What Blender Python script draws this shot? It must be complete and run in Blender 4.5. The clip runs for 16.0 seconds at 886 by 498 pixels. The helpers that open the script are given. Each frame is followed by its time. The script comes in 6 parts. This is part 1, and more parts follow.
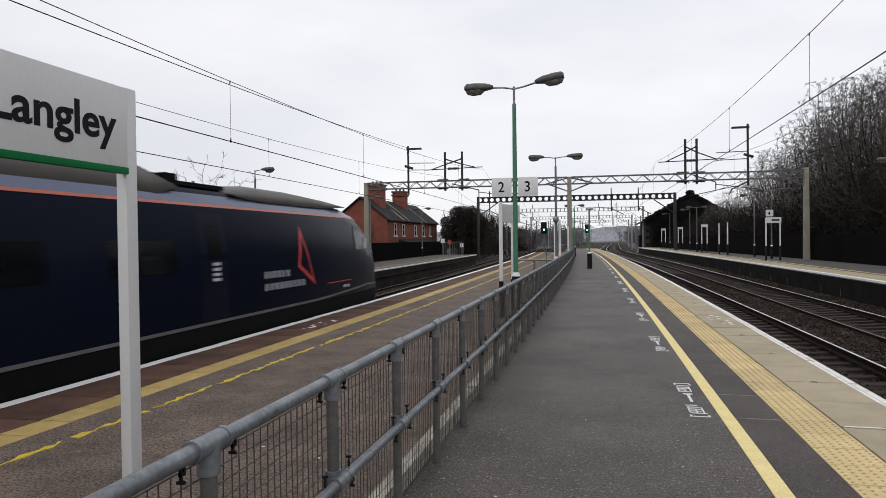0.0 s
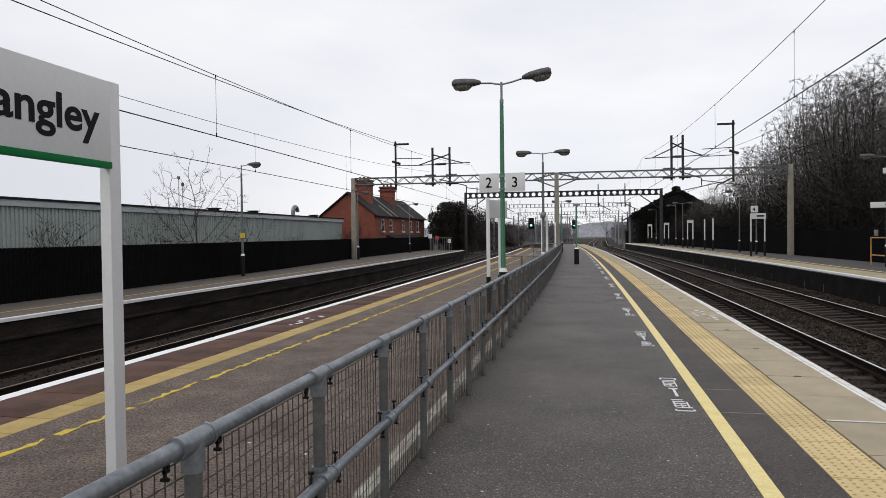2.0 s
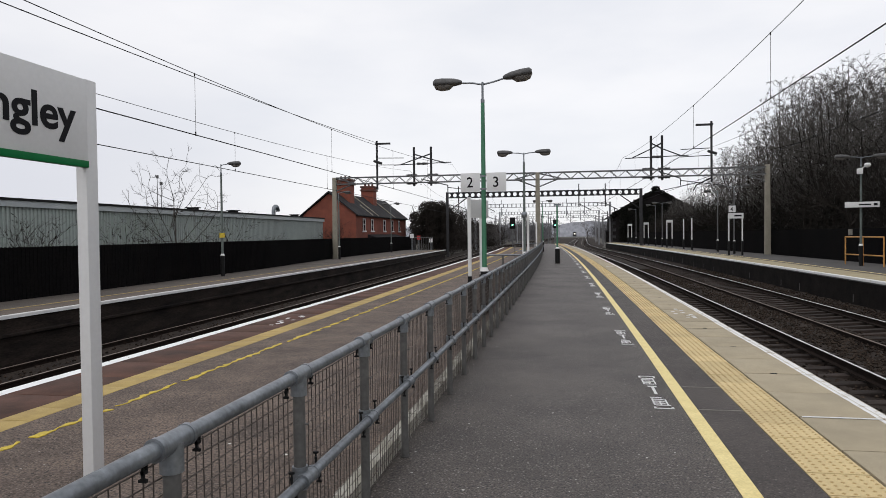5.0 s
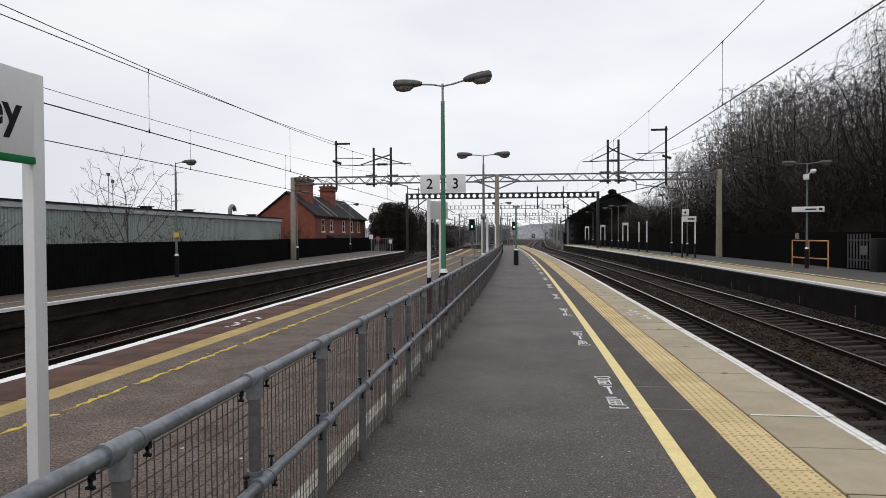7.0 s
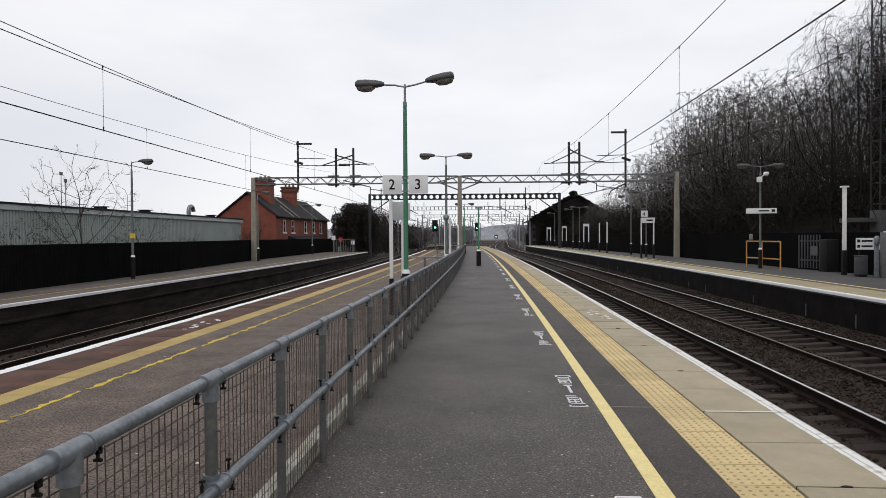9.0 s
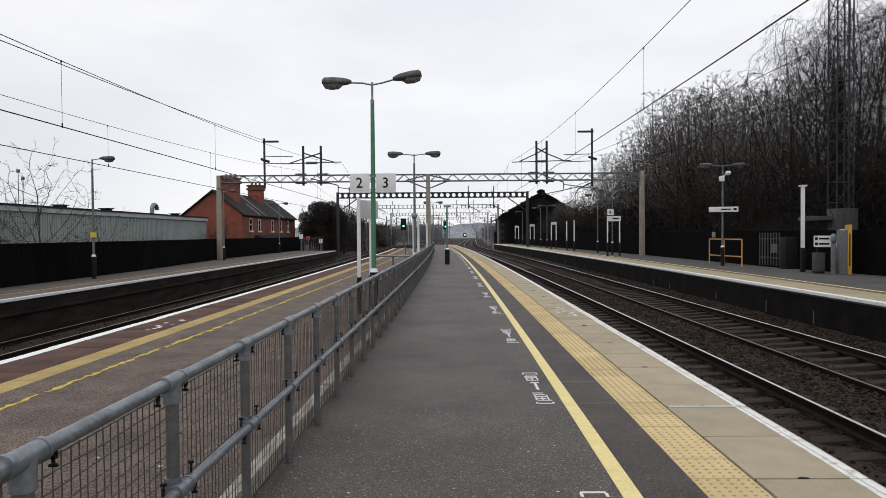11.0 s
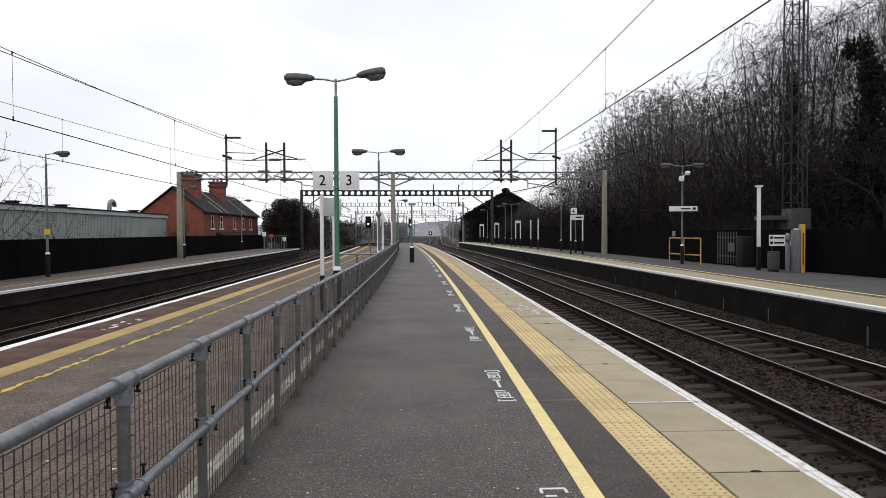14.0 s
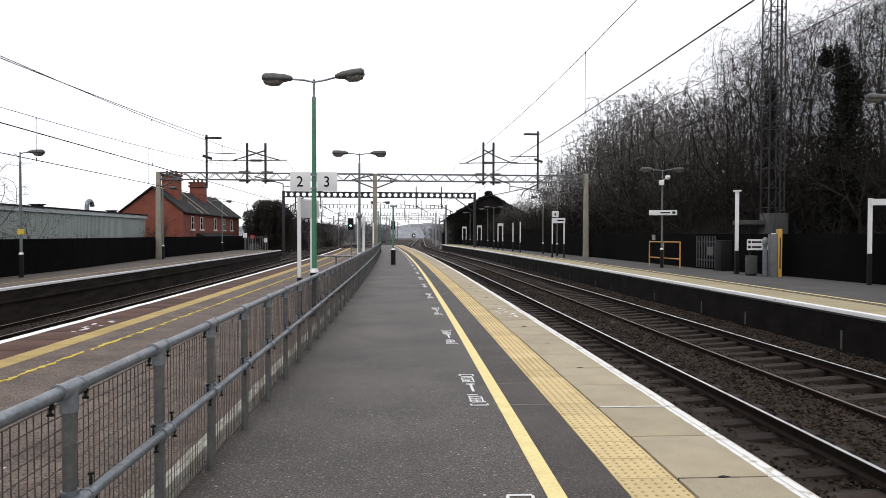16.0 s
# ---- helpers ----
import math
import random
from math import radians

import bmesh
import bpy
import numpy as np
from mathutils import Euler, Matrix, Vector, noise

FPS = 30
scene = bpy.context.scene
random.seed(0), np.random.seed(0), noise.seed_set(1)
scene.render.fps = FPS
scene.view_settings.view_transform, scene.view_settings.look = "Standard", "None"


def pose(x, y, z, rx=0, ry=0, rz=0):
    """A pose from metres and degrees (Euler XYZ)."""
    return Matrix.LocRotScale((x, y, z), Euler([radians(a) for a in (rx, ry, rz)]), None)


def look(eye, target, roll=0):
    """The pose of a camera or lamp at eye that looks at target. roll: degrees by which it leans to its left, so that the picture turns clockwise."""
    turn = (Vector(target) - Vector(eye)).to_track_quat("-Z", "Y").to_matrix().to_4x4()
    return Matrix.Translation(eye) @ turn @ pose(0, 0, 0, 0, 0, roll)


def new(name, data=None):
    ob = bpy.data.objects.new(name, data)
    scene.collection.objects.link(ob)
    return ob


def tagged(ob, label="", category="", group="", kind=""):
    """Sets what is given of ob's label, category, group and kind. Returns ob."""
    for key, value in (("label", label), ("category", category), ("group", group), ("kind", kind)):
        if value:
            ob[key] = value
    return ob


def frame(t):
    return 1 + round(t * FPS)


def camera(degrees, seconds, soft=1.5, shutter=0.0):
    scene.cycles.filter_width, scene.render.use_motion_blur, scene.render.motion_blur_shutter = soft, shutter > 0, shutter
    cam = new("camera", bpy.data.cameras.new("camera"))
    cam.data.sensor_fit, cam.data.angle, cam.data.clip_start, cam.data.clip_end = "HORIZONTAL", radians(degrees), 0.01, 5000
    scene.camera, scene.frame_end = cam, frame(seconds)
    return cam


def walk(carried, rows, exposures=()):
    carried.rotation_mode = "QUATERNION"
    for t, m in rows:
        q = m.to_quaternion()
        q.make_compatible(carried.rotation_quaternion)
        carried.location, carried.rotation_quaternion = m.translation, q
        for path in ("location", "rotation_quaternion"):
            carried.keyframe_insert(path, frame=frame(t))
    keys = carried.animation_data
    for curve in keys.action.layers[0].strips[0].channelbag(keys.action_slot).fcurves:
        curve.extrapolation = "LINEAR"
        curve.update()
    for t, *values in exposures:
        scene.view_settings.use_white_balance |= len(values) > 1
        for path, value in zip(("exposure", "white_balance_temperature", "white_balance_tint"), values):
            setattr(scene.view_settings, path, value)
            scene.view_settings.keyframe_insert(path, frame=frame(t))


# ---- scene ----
# camera and its walk
cam = camera(66.6, 16.0, soft=0.8, shutter=0.1)
PATH = [
    (0.0, pose(-0.052, 0.001, 1.623, 89.260, 0.707, 13.100)),
    (0.5, pose(-0.054, 0.002, 1.621, 89.199, 0.560, 12.931)),
    (1.0, pose(-0.051, -0.003, 1.625, 89.104, 0.541, 12.371)),
    (1.5, pose(-0.058, 0.017, 1.620, 88.929, 0.610, 12.224)),
    (2.0, pose(-0.050, 0.008, 1.622, 88.874, 0.679, 12.043)),
    (2.5, pose(-0.051, 0.001, 1.624, 89.041, 0.588, 12.021)),
    (3.0, pose(-0.050, 0.006, 1.620, 88.965, 0.601, 12.093)),
    (3.5, pose(-0.049, 0.004, 1.620, 89.043, 0.558, 11.995)),
    (4.0, pose(-0.042, -0.005, 1.622, 88.973, 0.703, 11.689)),
    (6.5, pose(-0.044, 0.005, 1.621, 88.746, 0.344, 7.914)),
    (7.0, pose(-0.039, -0.001, 1.623, 88.893, 0.345, 7.051)),
    (7.5, pose(-0.032, -0.003, 1.619, 88.980, 0.310, 6.333)),
    (8.0, pose(-0.031, -0.001, 1.622, 88.870, 0.106, 5.761)),
    (8.5, pose(-0.028, -0.005, 1.622, 88.908, 0.048, 4.964)),
    (9.0, pose(-0.023, -0.003, 1.619, 88.959, 0.351, 3.923)),
    (11.5, pose(-0.007, -0.003, 1.621, 88.697, 0.394, 0.770)),
    (12.0, pose(-0.007, 0.005, 1.621, 88.600, 0.386, 0.277)),
    (12.5, pose(-0.000, 0.000, 1.620, 88.800, 0.250, -0.150)),
    (13.0, pose(0.004, -0.001, 1.618, 88.750, 0.073, -0.878)),
    (13.5, pose(0.010, 0.003, 1.619, 88.712, 0.115, -1.331)),
    (14.0, pose(0.019, 0.005, 1.620, 88.632, 0.275, -1.685)),
    (14.5, pose(0.035, 0.003, 1.624, 88.231, 0.217, -1.898)),
    (15.0, pose(0.050, 0.020, 1.619, 88.155, 0.110, -2.133)),
    (15.5, pose(0.089, 0.034, 1.620, 88.386, 0.128, -2.474)),
    (16.0, pose(0.121, 0.059, 1.624, 88.824, -0.074, -3.099)),
]
walk(cam, PATH, exposures=[(0.0, 0.03, 6500, 12), (9.0, 0.03, 6500, 12), (12.5, 0.08, 6500, 12), (13.5, 0.12, 6500, 12), (14.0, 0.2, 6500, 12), (14.5, 0.38, 6500, 12), (16.0, 0.42, 6500, 12)])

# world: an even overcast sky, with a wide weak sun behind it
world = bpy.data.worlds.new("sky")
scene.world = world
world.use_nodes = True
wn, wl = world.node_tree.nodes, world.node_tree.links
wn.clear()
w_out = wn.new("ShaderNodeOutputWorld")
w_bg = wn.new("ShaderNodeBackground")
w_bg.inputs["Strength"].default_value = 1.0
w_sky = wn.new("ShaderNodeTexSky")
w_sky.sky_type, w_sky.sun_disc = "NISHITA", False
w_sky.sun_elevation, w_sky.sun_rotation = radians(42), radians(200)
w_dim = wn.new("ShaderNodeVectorMath")
w_dim.operation = "SCALE"
w_dim.inputs["Scale"].default_value = 0.08
w_co = wn.new("ShaderNodeTexCoord")
w_map = wn.new("ShaderNodeMapping")
w_map.inputs["Scale"].default_value = (1.0, 1.0, 3.2)
w_noise = wn.new("ShaderNodeTexNoise")
w_noise.inputs["Scale"].default_value, w_noise.inputs["Detail"].default_value = 2.6, 5.0
w_ramp = wn.new("ShaderNodeValToRGB")
w_ramp.color_ramp.elements[0].position, w_ramp.color_ramp.elements[0].color = 0.33, (0.86, 0.885, 0.925, 1)
w_ramp.color_ramp.elements[1].position, w_ramp.color_ramp.elements[1].color = 0.66, (1.02, 1.025, 1.03, 1)
w_mix = wn.new("ShaderNodeMix")
w_mix.data_type = "RGBA"
w_mix.inputs[0].default_value = 0.88
wl.new(w_co.outputs["Generated"], w_map.inputs["Vector"])
wl.new(w_map.outputs["Vector"], w_noise.inputs["Vector"])
wl.new(w_noise.outputs["Fac"], w_ramp.inputs["Fac"])
wl.new(w_sky.outputs["Color"], w_dim.inputs[0])
wl.new(w_dim.outputs["Vector"], w_mix.inputs[6])
wl.new(w_ramp.outputs["Color"], w_mix.inputs[7])
# a greyer bank of cloud low in the west
w_sep = wn.new("ShaderNodeSeparateXYZ")
w_west, w_low, w_both = wn.new("ShaderNodeMapRange"), wn.new("ShaderNodeMapRange"), wn.new("ShaderNodeMath")
for node, hi, lo in ((w_west, -0.25, -0.75), (w_low, 0.38, 0.06)):
    node.interpolation_type = "SMOOTHSTEP"
    node.inputs[1].default_value, node.inputs[2].default_value = hi, lo
w_both.operation = "MULTIPLY"
w_bank = wn.new("ShaderNodeMix")
w_bank.data_type = "RGBA"
w_bank.inputs[7].default_value = (0.70, 0.725, 0.78, 1)
wl.new(w_co.outputs["Generated"], w_sep.inputs[0])
wl.new(w_sep.outputs[0], w_west.inputs[0])
wl.new(w_sep.outputs[2], w_low.inputs[0])
wl.new(w_west.outputs[0], w_both.inputs[0])
wl.new(w_low.outputs[0], w_both.inputs[1])
wl.new(w_both.outputs[0], w_bank.inputs[0])
wl.new(w_mix.outputs[2], w_bank.inputs[6])
wl.new(w_bank.outputs[2], w_bg.inputs["Color"])
wl.new(w_bg.outputs["Background"], w_out.inputs["Surface"])
sun_data = bpy.data.lights.new("sun", "SUN")
sun_data.energy, sun_data.angle, sun_data.color = 0.6, radians(25), (1.0, 0.97, 0.92)
sun = new("sun", sun_data)
sun.matrix_world = look((0, 0, 60), (15, 45, 0))


# ---- materials ----
def mat(name, c1, c2=None, rough=0.7, metal=0.0, scale=6.0, detail=60.0, bump=0.15, amount=0.5, emit=0.0, spec=0.5, stretch=(1, 1, 1), rnd=0.0, speck=(), island=0.0):
    """Two-scale procedural surface: broad stains from c1 to c2, fine grain, relief. rnd: value change from piece to piece."""
    m = bpy.data.materials.new(name)
    m.use_nodes = True
    n, l = m.node_tree.nodes, m.node_tree.links
    b = n["Principled BSDF"]
    b.inputs["Roughness"].default_value, b.inputs["Metallic"].default_value = rough, metal
    b.inputs["Specular IOR Level"].default_value = spec
    c2 = c2 or tuple(v * 0.7 for v in c1)
    co = n.new("ShaderNodeTexCoord")
    mp = n.new("ShaderNodeMapping")
    mp.inputs["Scale"].default_value = stretch
    l.new(co.outputs["Object"], mp.inputs["Vector"])
    inf = n.new("ShaderNodeObjectInfo")
    add = n.new("ShaderNodeVectorMath")
    sc = n.new("ShaderNodeVectorMath")
    sc.operation = "SCALE"
    sc.inputs["Scale"].default_value = 37.0 if rnd else 0.0
    comb = n.new("ShaderNodeCombineXYZ")
    for i in range(3):
        l.new(inf.outputs["Random"], comb.inputs[i])
    l.new(comb.outputs[0], sc.inputs[0])
    l.new(mp.outputs[0], add.inputs[0])
    l.new(sc.outputs[0], add.inputs[1])
    big, fine = n.new("ShaderNodeTexNoise"), n.new("ShaderNodeTexNoise")
    big.inputs["Scale"].default_value, big.inputs["Detail"].default_value = scale, 6
    big.inputs["Roughness"].default_value = 0.62
    fine.inputs["Scale"].default_value, fine.inputs["Detail"].default_value = detail, 3
    l.new(add.outputs[0], big.inputs["Vector"])
    l.new(add.outputs[0], fine.inputs["Vector"])
    ramp = n.new("ShaderNodeMapRange")
    ramp.inputs[1].default_value, ramp.inputs[2].default_value = 0.3, 0.7
    l.new(big.outputs["Fac"], ramp.inputs[0])
    mx = n.new("ShaderNodeMix")
    mx.data_type = "RGBA"
    mx.inputs[6].default_value, mx.inputs[7].default_value = (*c1, 1), (*c2, 1)
    l.new(ramp.outputs[0], mx.inputs[0])
    gr = n.new("ShaderNodeMapRange")
    gr.inputs[1].default_value, gr.inputs[2].default_value = 0.25, 0.75
    gr.inputs[3].default_value, gr.inputs[4].default_value = 1 - amount * 0.5, 1 + amount * 0.5
    l.new(fine.outputs["Fac"], gr.inputs[0])
    hs = n.new("ShaderNodeHueSaturation")
    l.new(mx.outputs[2], hs.inputs["Color"])
    if rnd:
        ma = n.new("ShaderNodeMapRange")
        ma.inputs[3].default_value, ma.inputs[4].default_value = 1 - rnd, 1 + rnd
        l.new(inf.outputs["Random"], ma.inputs[0])
        mu = n.new("ShaderNodeMath")
        mu.operation = "MULTIPLY"
        l.new(ma.outputs[0], mu.inputs[0])
        l.new(gr.outputs[0], mu.inputs[1])
        l.new(mu.outputs[0], hs.inputs["Value"])
    else:
        l.new(gr.outputs[0], hs.inputs["Value"])
    last = hs.outputs["Color"]
    if island:
        gi, mi, hi = n.new("ShaderNodeNewGeometry"), n.new("ShaderNodeMapRange"), n.new("ShaderNodeHueSaturation")
        mi.inputs[3].default_value, mi.inputs[4].default_value = 1 - island, 1 + island
        l.new(gi.outputs["Random Per Island"], mi.inputs[0])
        l.new(mi.outputs[0], hi.inputs["Value"])
        l.new(last, hi.inputs["Color"])
        last = hi.outputs["Color"]
    for dot in speck:
        vo = n.new("ShaderNodeTexVoronoi")
        vo.inputs["Scale"].default_value = dot[0]
        l.new(add.outputs[0], vo.inputs["Vector"])
        lt = n.new("ShaderNodeMath")
        lt.operation = "LESS_THAN"
        lt.inputs[1].default_value = dot[1]
        l.new(vo.outputs["Distance"], lt.inputs[0])
        m2 = n.new("ShaderNodeMix")
        m2.data_type = "RGBA"
        m2.inputs[7].default_value = (*dot[2], 1)
        l.new(lt.outputs[0], m2.inputs[0])
        l.new(last, m2.inputs[6])
        last = m2.outputs[2]
    l.new(last, b.inputs["Base Color"])
    rr = n.new("ShaderNodeMapRange")
    rr.inputs[3].default_value, rr.inputs[4].default_value = max(0.02, rough - 0.12), min(1, rough + 0.12)
    l.new(big.outputs["Fac"], rr.inputs[0])
    l.new(rr.outputs[0], b.inputs["Roughness"])
    if bump:
        bp = n.new("ShaderNodeBump")
        bp.inputs["Strength"].default_value, bp.inputs["Distance"].default_value = bump, 0.01
        l.new(fine.outputs["Fac"], bp.inputs["Height"])
        l.new(bp.outputs[0], b.inputs["Normal"])
    if emit:
        b.inputs["Emission Color"].default_value = (*c1, 1)
        b.inputs["Emission Strength"].default_value = emit
    return m


def painted_edge(m, axis, lo, hi, paint, wear=0.5, groove=0.0):
    """A painted band on a slab, from lo to hi along a local axis, worn at random."""
    n, l = m.node_tree.nodes, m.node_tree.links
    b = n["Principled BSDF"]
    src = b.inputs["Base Color"].links[0].from_socket
    co, sep, nz = n.new("ShaderNodeTexCoord"), n.new("ShaderNodeSeparateXYZ"), n.new("ShaderNodeTexNoise")
    nz.inputs["Scale"].default_value, nz.inputs["Detail"].default_value = 9.0, 6.0
    geo = n.new("ShaderNodeNewGeometry")
    l.new(geo.outputs["Position"], nz.inputs["Vector"])
    l.new(co.outputs["Object"], sep.inputs[0])
    wob = n.new("ShaderNodeMath")
    wob.operation = "MULTIPLY_ADD"
    wob.inputs[1].default_value, wob.inputs[2].default_value = 0.02, -0.01
    l.new(nz.outputs["Fac"], wob.inputs[0])
    ad = n.new("ShaderNodeMath")
    l.new(sep.outputs[axis], ad.inputs[0])
    l.new(wob.outputs[0], ad.inputs[1])
    a, c = n.new("ShaderNodeMath"), n.new("ShaderNodeMath")
    a.operation, c.operation = "GREATER_THAN", "LESS_THAN"
    a.inputs[1].default_value, c.inputs[1].default_value = lo, hi
    l.new(ad.outputs[0], a.inputs[0])
    l.new(ad.outputs[0], c.inputs[0])
    k, w, k2 = n.new("ShaderNodeMath"), n.new("ShaderNodeMapRange"), n.new("ShaderNodeMath")
    k.operation = k2.operation = "MULTIPLY"
    l.new(a.outputs[0], k.inputs[0])
    l.new(c.outputs[0], k.inputs[1])
    w.inputs[1].default_value, w.inputs[2].default_value = 0.28, 0.28 + 0.3 * wear
    l.new(nz.outputs["Fac"], w.inputs[0])
    l.new(k.outputs[0], k2.inputs[0])
    l.new(w.outputs[0], k2.inputs[1])
    mx = n.new("ShaderNodeMix")
    mx.data_type = "RGBA"
    mx.inputs[7].default_value = (*paint, 1)
    last = k2.outputs[0]
    if groove:
        # narrow unpainted grooves along the band
        fr, gt, k3 = n.new("ShaderNodeMath"), n.new("ShaderNodeMath"), n.new("ShaderNodeMath")
        fr.operation, gt.operation, k3.operation = "PINGPONG", "GREATER_THAN", "MULTIPLY"
        fr.inputs[1].default_value, gt.inputs[1].default_value = groove, groove * 0.2
        l.new(ad.outputs[0], fr.inputs[0])
        l.new(fr.outputs[0], gt.inputs[0])
        mm = n.new("ShaderNodeMath")
        mm.operation = "MAXIMUM"
        mm.inputs[1].default_value = 0.35
        l.new(gt.outputs[0], mm.inputs[0])
        l.new(last, k3.inputs[0])
        l.new(mm.outputs[0], k3.inputs[1])
        last = k3.outputs[0]
    l.new(last, mx.inputs[0])
    l.new(src, mx.inputs[6])
    l.new(mx.outputs[2], b.inputs["Base Color"])
    return m


ASPHALT = mat("asphalt", (0.079, 0.065, 0.056), (0.039, 0.033, 0.030), 0.62, scale=0.75, detail=70, bump=0.9, amount=2.4, spec=0.5, speck=((16, 0.13, (0.21, 0.19, 0.175)), (13, 0.12, (0.016, 0.014, 0.014)), (34, 0.22, (0.17, 0.153, 0.14)), (21, 0.20, (0.018, 0.016, 0.016)), (9, 0.055, (0.42, 0.41, 0.38)), (2.2, 0.025, (0.5, 0.49, 0.46)), (4.6, 0.04, (0.46, 0.45, 0.43))))
ASPHALT_OLD = mat("worn_asphalt", (0.150, 0.110, 0.086), (0.072, 0.054, 0.044), 0.9, scale=1.6, detail=55, bump=1.0, amount=1.8, speck=((30, 0.20, (0.19, 0.155, 0.135)), (19, 0.19, (0.025, 0.02, 0.018)), (5, 0.035, (0.36, 0.34, 0.31)), (1.6, 0.028, (0.55, 0.54, 0.51))))
TACTILE = mat("buff_paver", (0.61, 0.48, 0.25), (0.53, 0.41, 0.21), 0.8, scale=5, detail=120, amount=0.3, rnd=0.10)
# blisters a darker ochre than the paver around them
BLISTER = mat("dark_ochre_blister", (0.47, 0.335, 0.145), (0.38, 0.27, 0.12), 0.8, scale=5, detail=120, amount=0.3, rnd=0.12)
TACTILE_OLD = mat("ochre_paver", (0.43, 0.315, 0.105), (0.33, 0.235, 0.085), 0.85, scale=5, detail=90, amount=0.35, rnd=0.12)
SLAB = painted_edge(mat("buff_concrete_slab", (0.39, 0.33, 0.225), (0.31, 0.265, 0.185), 0.85, scale=2.5, detail=110, amount=0.3, rnd=0.07), 0, 0.635, 0.85, (0.74, 0.74, 0.73), 0.6, 0.034)
SLAB_FAR = painted_edge(mat("far_concrete_slab", (0.37, 0.315, 0.19), (0.30, 0.255, 0.16), 0.85, scale=2.5, detail=90, amount=0.3, rnd=0.07), 0, -0.1, 0.17, (0.76, 0.76, 0.75), 0.3)
SLAB_RED = painted_edge(mat("red_stone_slab", (0.118, 0.056, 0.039), (0.046, 0.027, 0.021), 0.9, spec=0.3, scale=2.0, detail=80, amount=0.4, rnd=0.18), 0, -0.1, 0.185, (0.80, 0.81, 0.81), 0.15)
CONCRETE = mat("grey_concrete", (0.27, 0.255, 0.225), (0.20, 0.19, 0.17), 0.9, scale=3, detail=50, amount=0.4)
POST_CONCRETE = mat("mast_concrete", (0.29, 0.265, 0.215), (0.21, 0.195, 0.155), 0.85, scale=2, detail=40, amount=0.4)
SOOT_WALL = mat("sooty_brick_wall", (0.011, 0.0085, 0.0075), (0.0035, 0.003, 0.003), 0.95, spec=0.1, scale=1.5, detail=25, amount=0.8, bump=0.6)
YELLOW = mat("yellow_line_paint", (0.80, 0.67, 0.31), (0.70, 0.575, 0.25), 0.7, scale=6, detail=60, amount=0.25)
YELLOW_WORN = mat("bright_yellow_paint", (0.62, 0.45, 0.03), (0.42, 0.32, 0.04), 0.7, scale=6, detail=30, amount=0.5)
WHITE = mat("white_paint", (0.74, 0.74, 0.73), (0.66, 0.66, 0.66), 0.55, scale=3, detail=60, amount=0.12, bump=0.05)
SIGN_WHITE = mat("sign_white_enamel", (0.68, 0.68, 0.68), (0.63, 0.635, 0.64), 0.4, scale=1.5, detail=30, amount=0.06, bump=0.02)
SIGN_GREEN = mat("sign_green_enamel", (0.004, 0.16, 0.045), (0.004, 0.14, 0.04), 0.5, spec=0.1, scale=2, amount=0.1, bump=0.02)
BLACK = mat("black_paint", (0.008, 0.008, 0.009), (0.012, 0.012, 0.012), 0.6, spec=0.15, scale=4, amount=0.3, bump=0.05)
LETTER = mat("black_lettering", (0.007, 0.007, 0.009), (0.006, 0.006, 0.008), 0.6, spec=0.15, bump=0, amount=0.1)
GALV = mat("galvanised_steel", (0.24, 0.262, 0.285), (0.145, 0.158, 0.172), 0.45, metal=0.55, scale=7, detail=45, amount=0.45)
POSTGREY = mat("grey_painted_post", (0.115, 0.112, 0.108), (0.070, 0.069, 0.067), 0.6, scale=8, detail=45, amount=0.4)
WIRE = mat("rusty_mesh_wire", (0.060, 0.047, 0.040), (0.034, 0.027, 0.023), 0.75, scale=20, amount=0.5)
GREEN = mat("green_lamp_paint", (0.05, 0.20, 0.11), (0.04, 0.15, 0.085), 0.5, scale=5, amount=0.2, bump=0.05)
STEEL = mat("grey_steel_paint", (0.135, 0.137, 0.14), (0.085, 0.085, 0.088), 0.6, scale=4, amount=0.3)
DARKSTEEL = mat("dark_gantry_steel", (0.040, 0.040, 0.043), (0.025, 0.025, 0.027), 0.75, spec=0.25, scale=4, amount=0.4)
LAMP_GREY = mat("weathered_lamp_paint", (0.13, 0.155, 0.145), (0.085, 0.105, 0.095), 0.6, scale=5, amount=0.3, bump=0.05)
LAMPSHELL = mat("lamp_housing", (0.085, 0.083, 0.083), (0.04, 0.04, 0.04), 0.5, scale=6, amount=0.3, bump=0.05)
LENS = mat("lamp_bowl", (0.20, 0.185, 0.17), (0.10, 0.095, 0.09), 0.15, scale=9, amount=0.2, bump=0.02)
# rust taken down almost to black, the shade on the rail sides included
RAIL = mat("shaded_rusty_rail", (0.022, 0.015, 0.012), (0.013, 0.010, 0.009), 0.9, metal=0.0, spec=0.06, scale=8, amount=0.5)
RAILTOP = mat("polished_railhead", (0.88, 0.87, 0.87), (0.74, 0.73, 0.73), 0.40, metal=1.0, scale=3, amount=0.1, bump=0, stretch=(6, 0.3, 1))
WIRE_PALE = mat("grey_mesh_wire", (0.075, 0.060, 0.052), (0.042, 0.034, 0.029), 0.7, scale=20, amount=0.5)
RAILDULL = mat("dull_railhead", (0.24, 0.19, 0.16), (0.15, 0.12, 0.10), 0.55, metal=0.4, scale=3, amount=0.3, bump=0)
BALLAST = mat("dirty_ballast", (0.034, 0.025, 0.0195), (0.016, 0.0125, 0.0105), 0.95, spec=0.15, scale=1.2, detail=26, bump=1.0, amount=1.6)
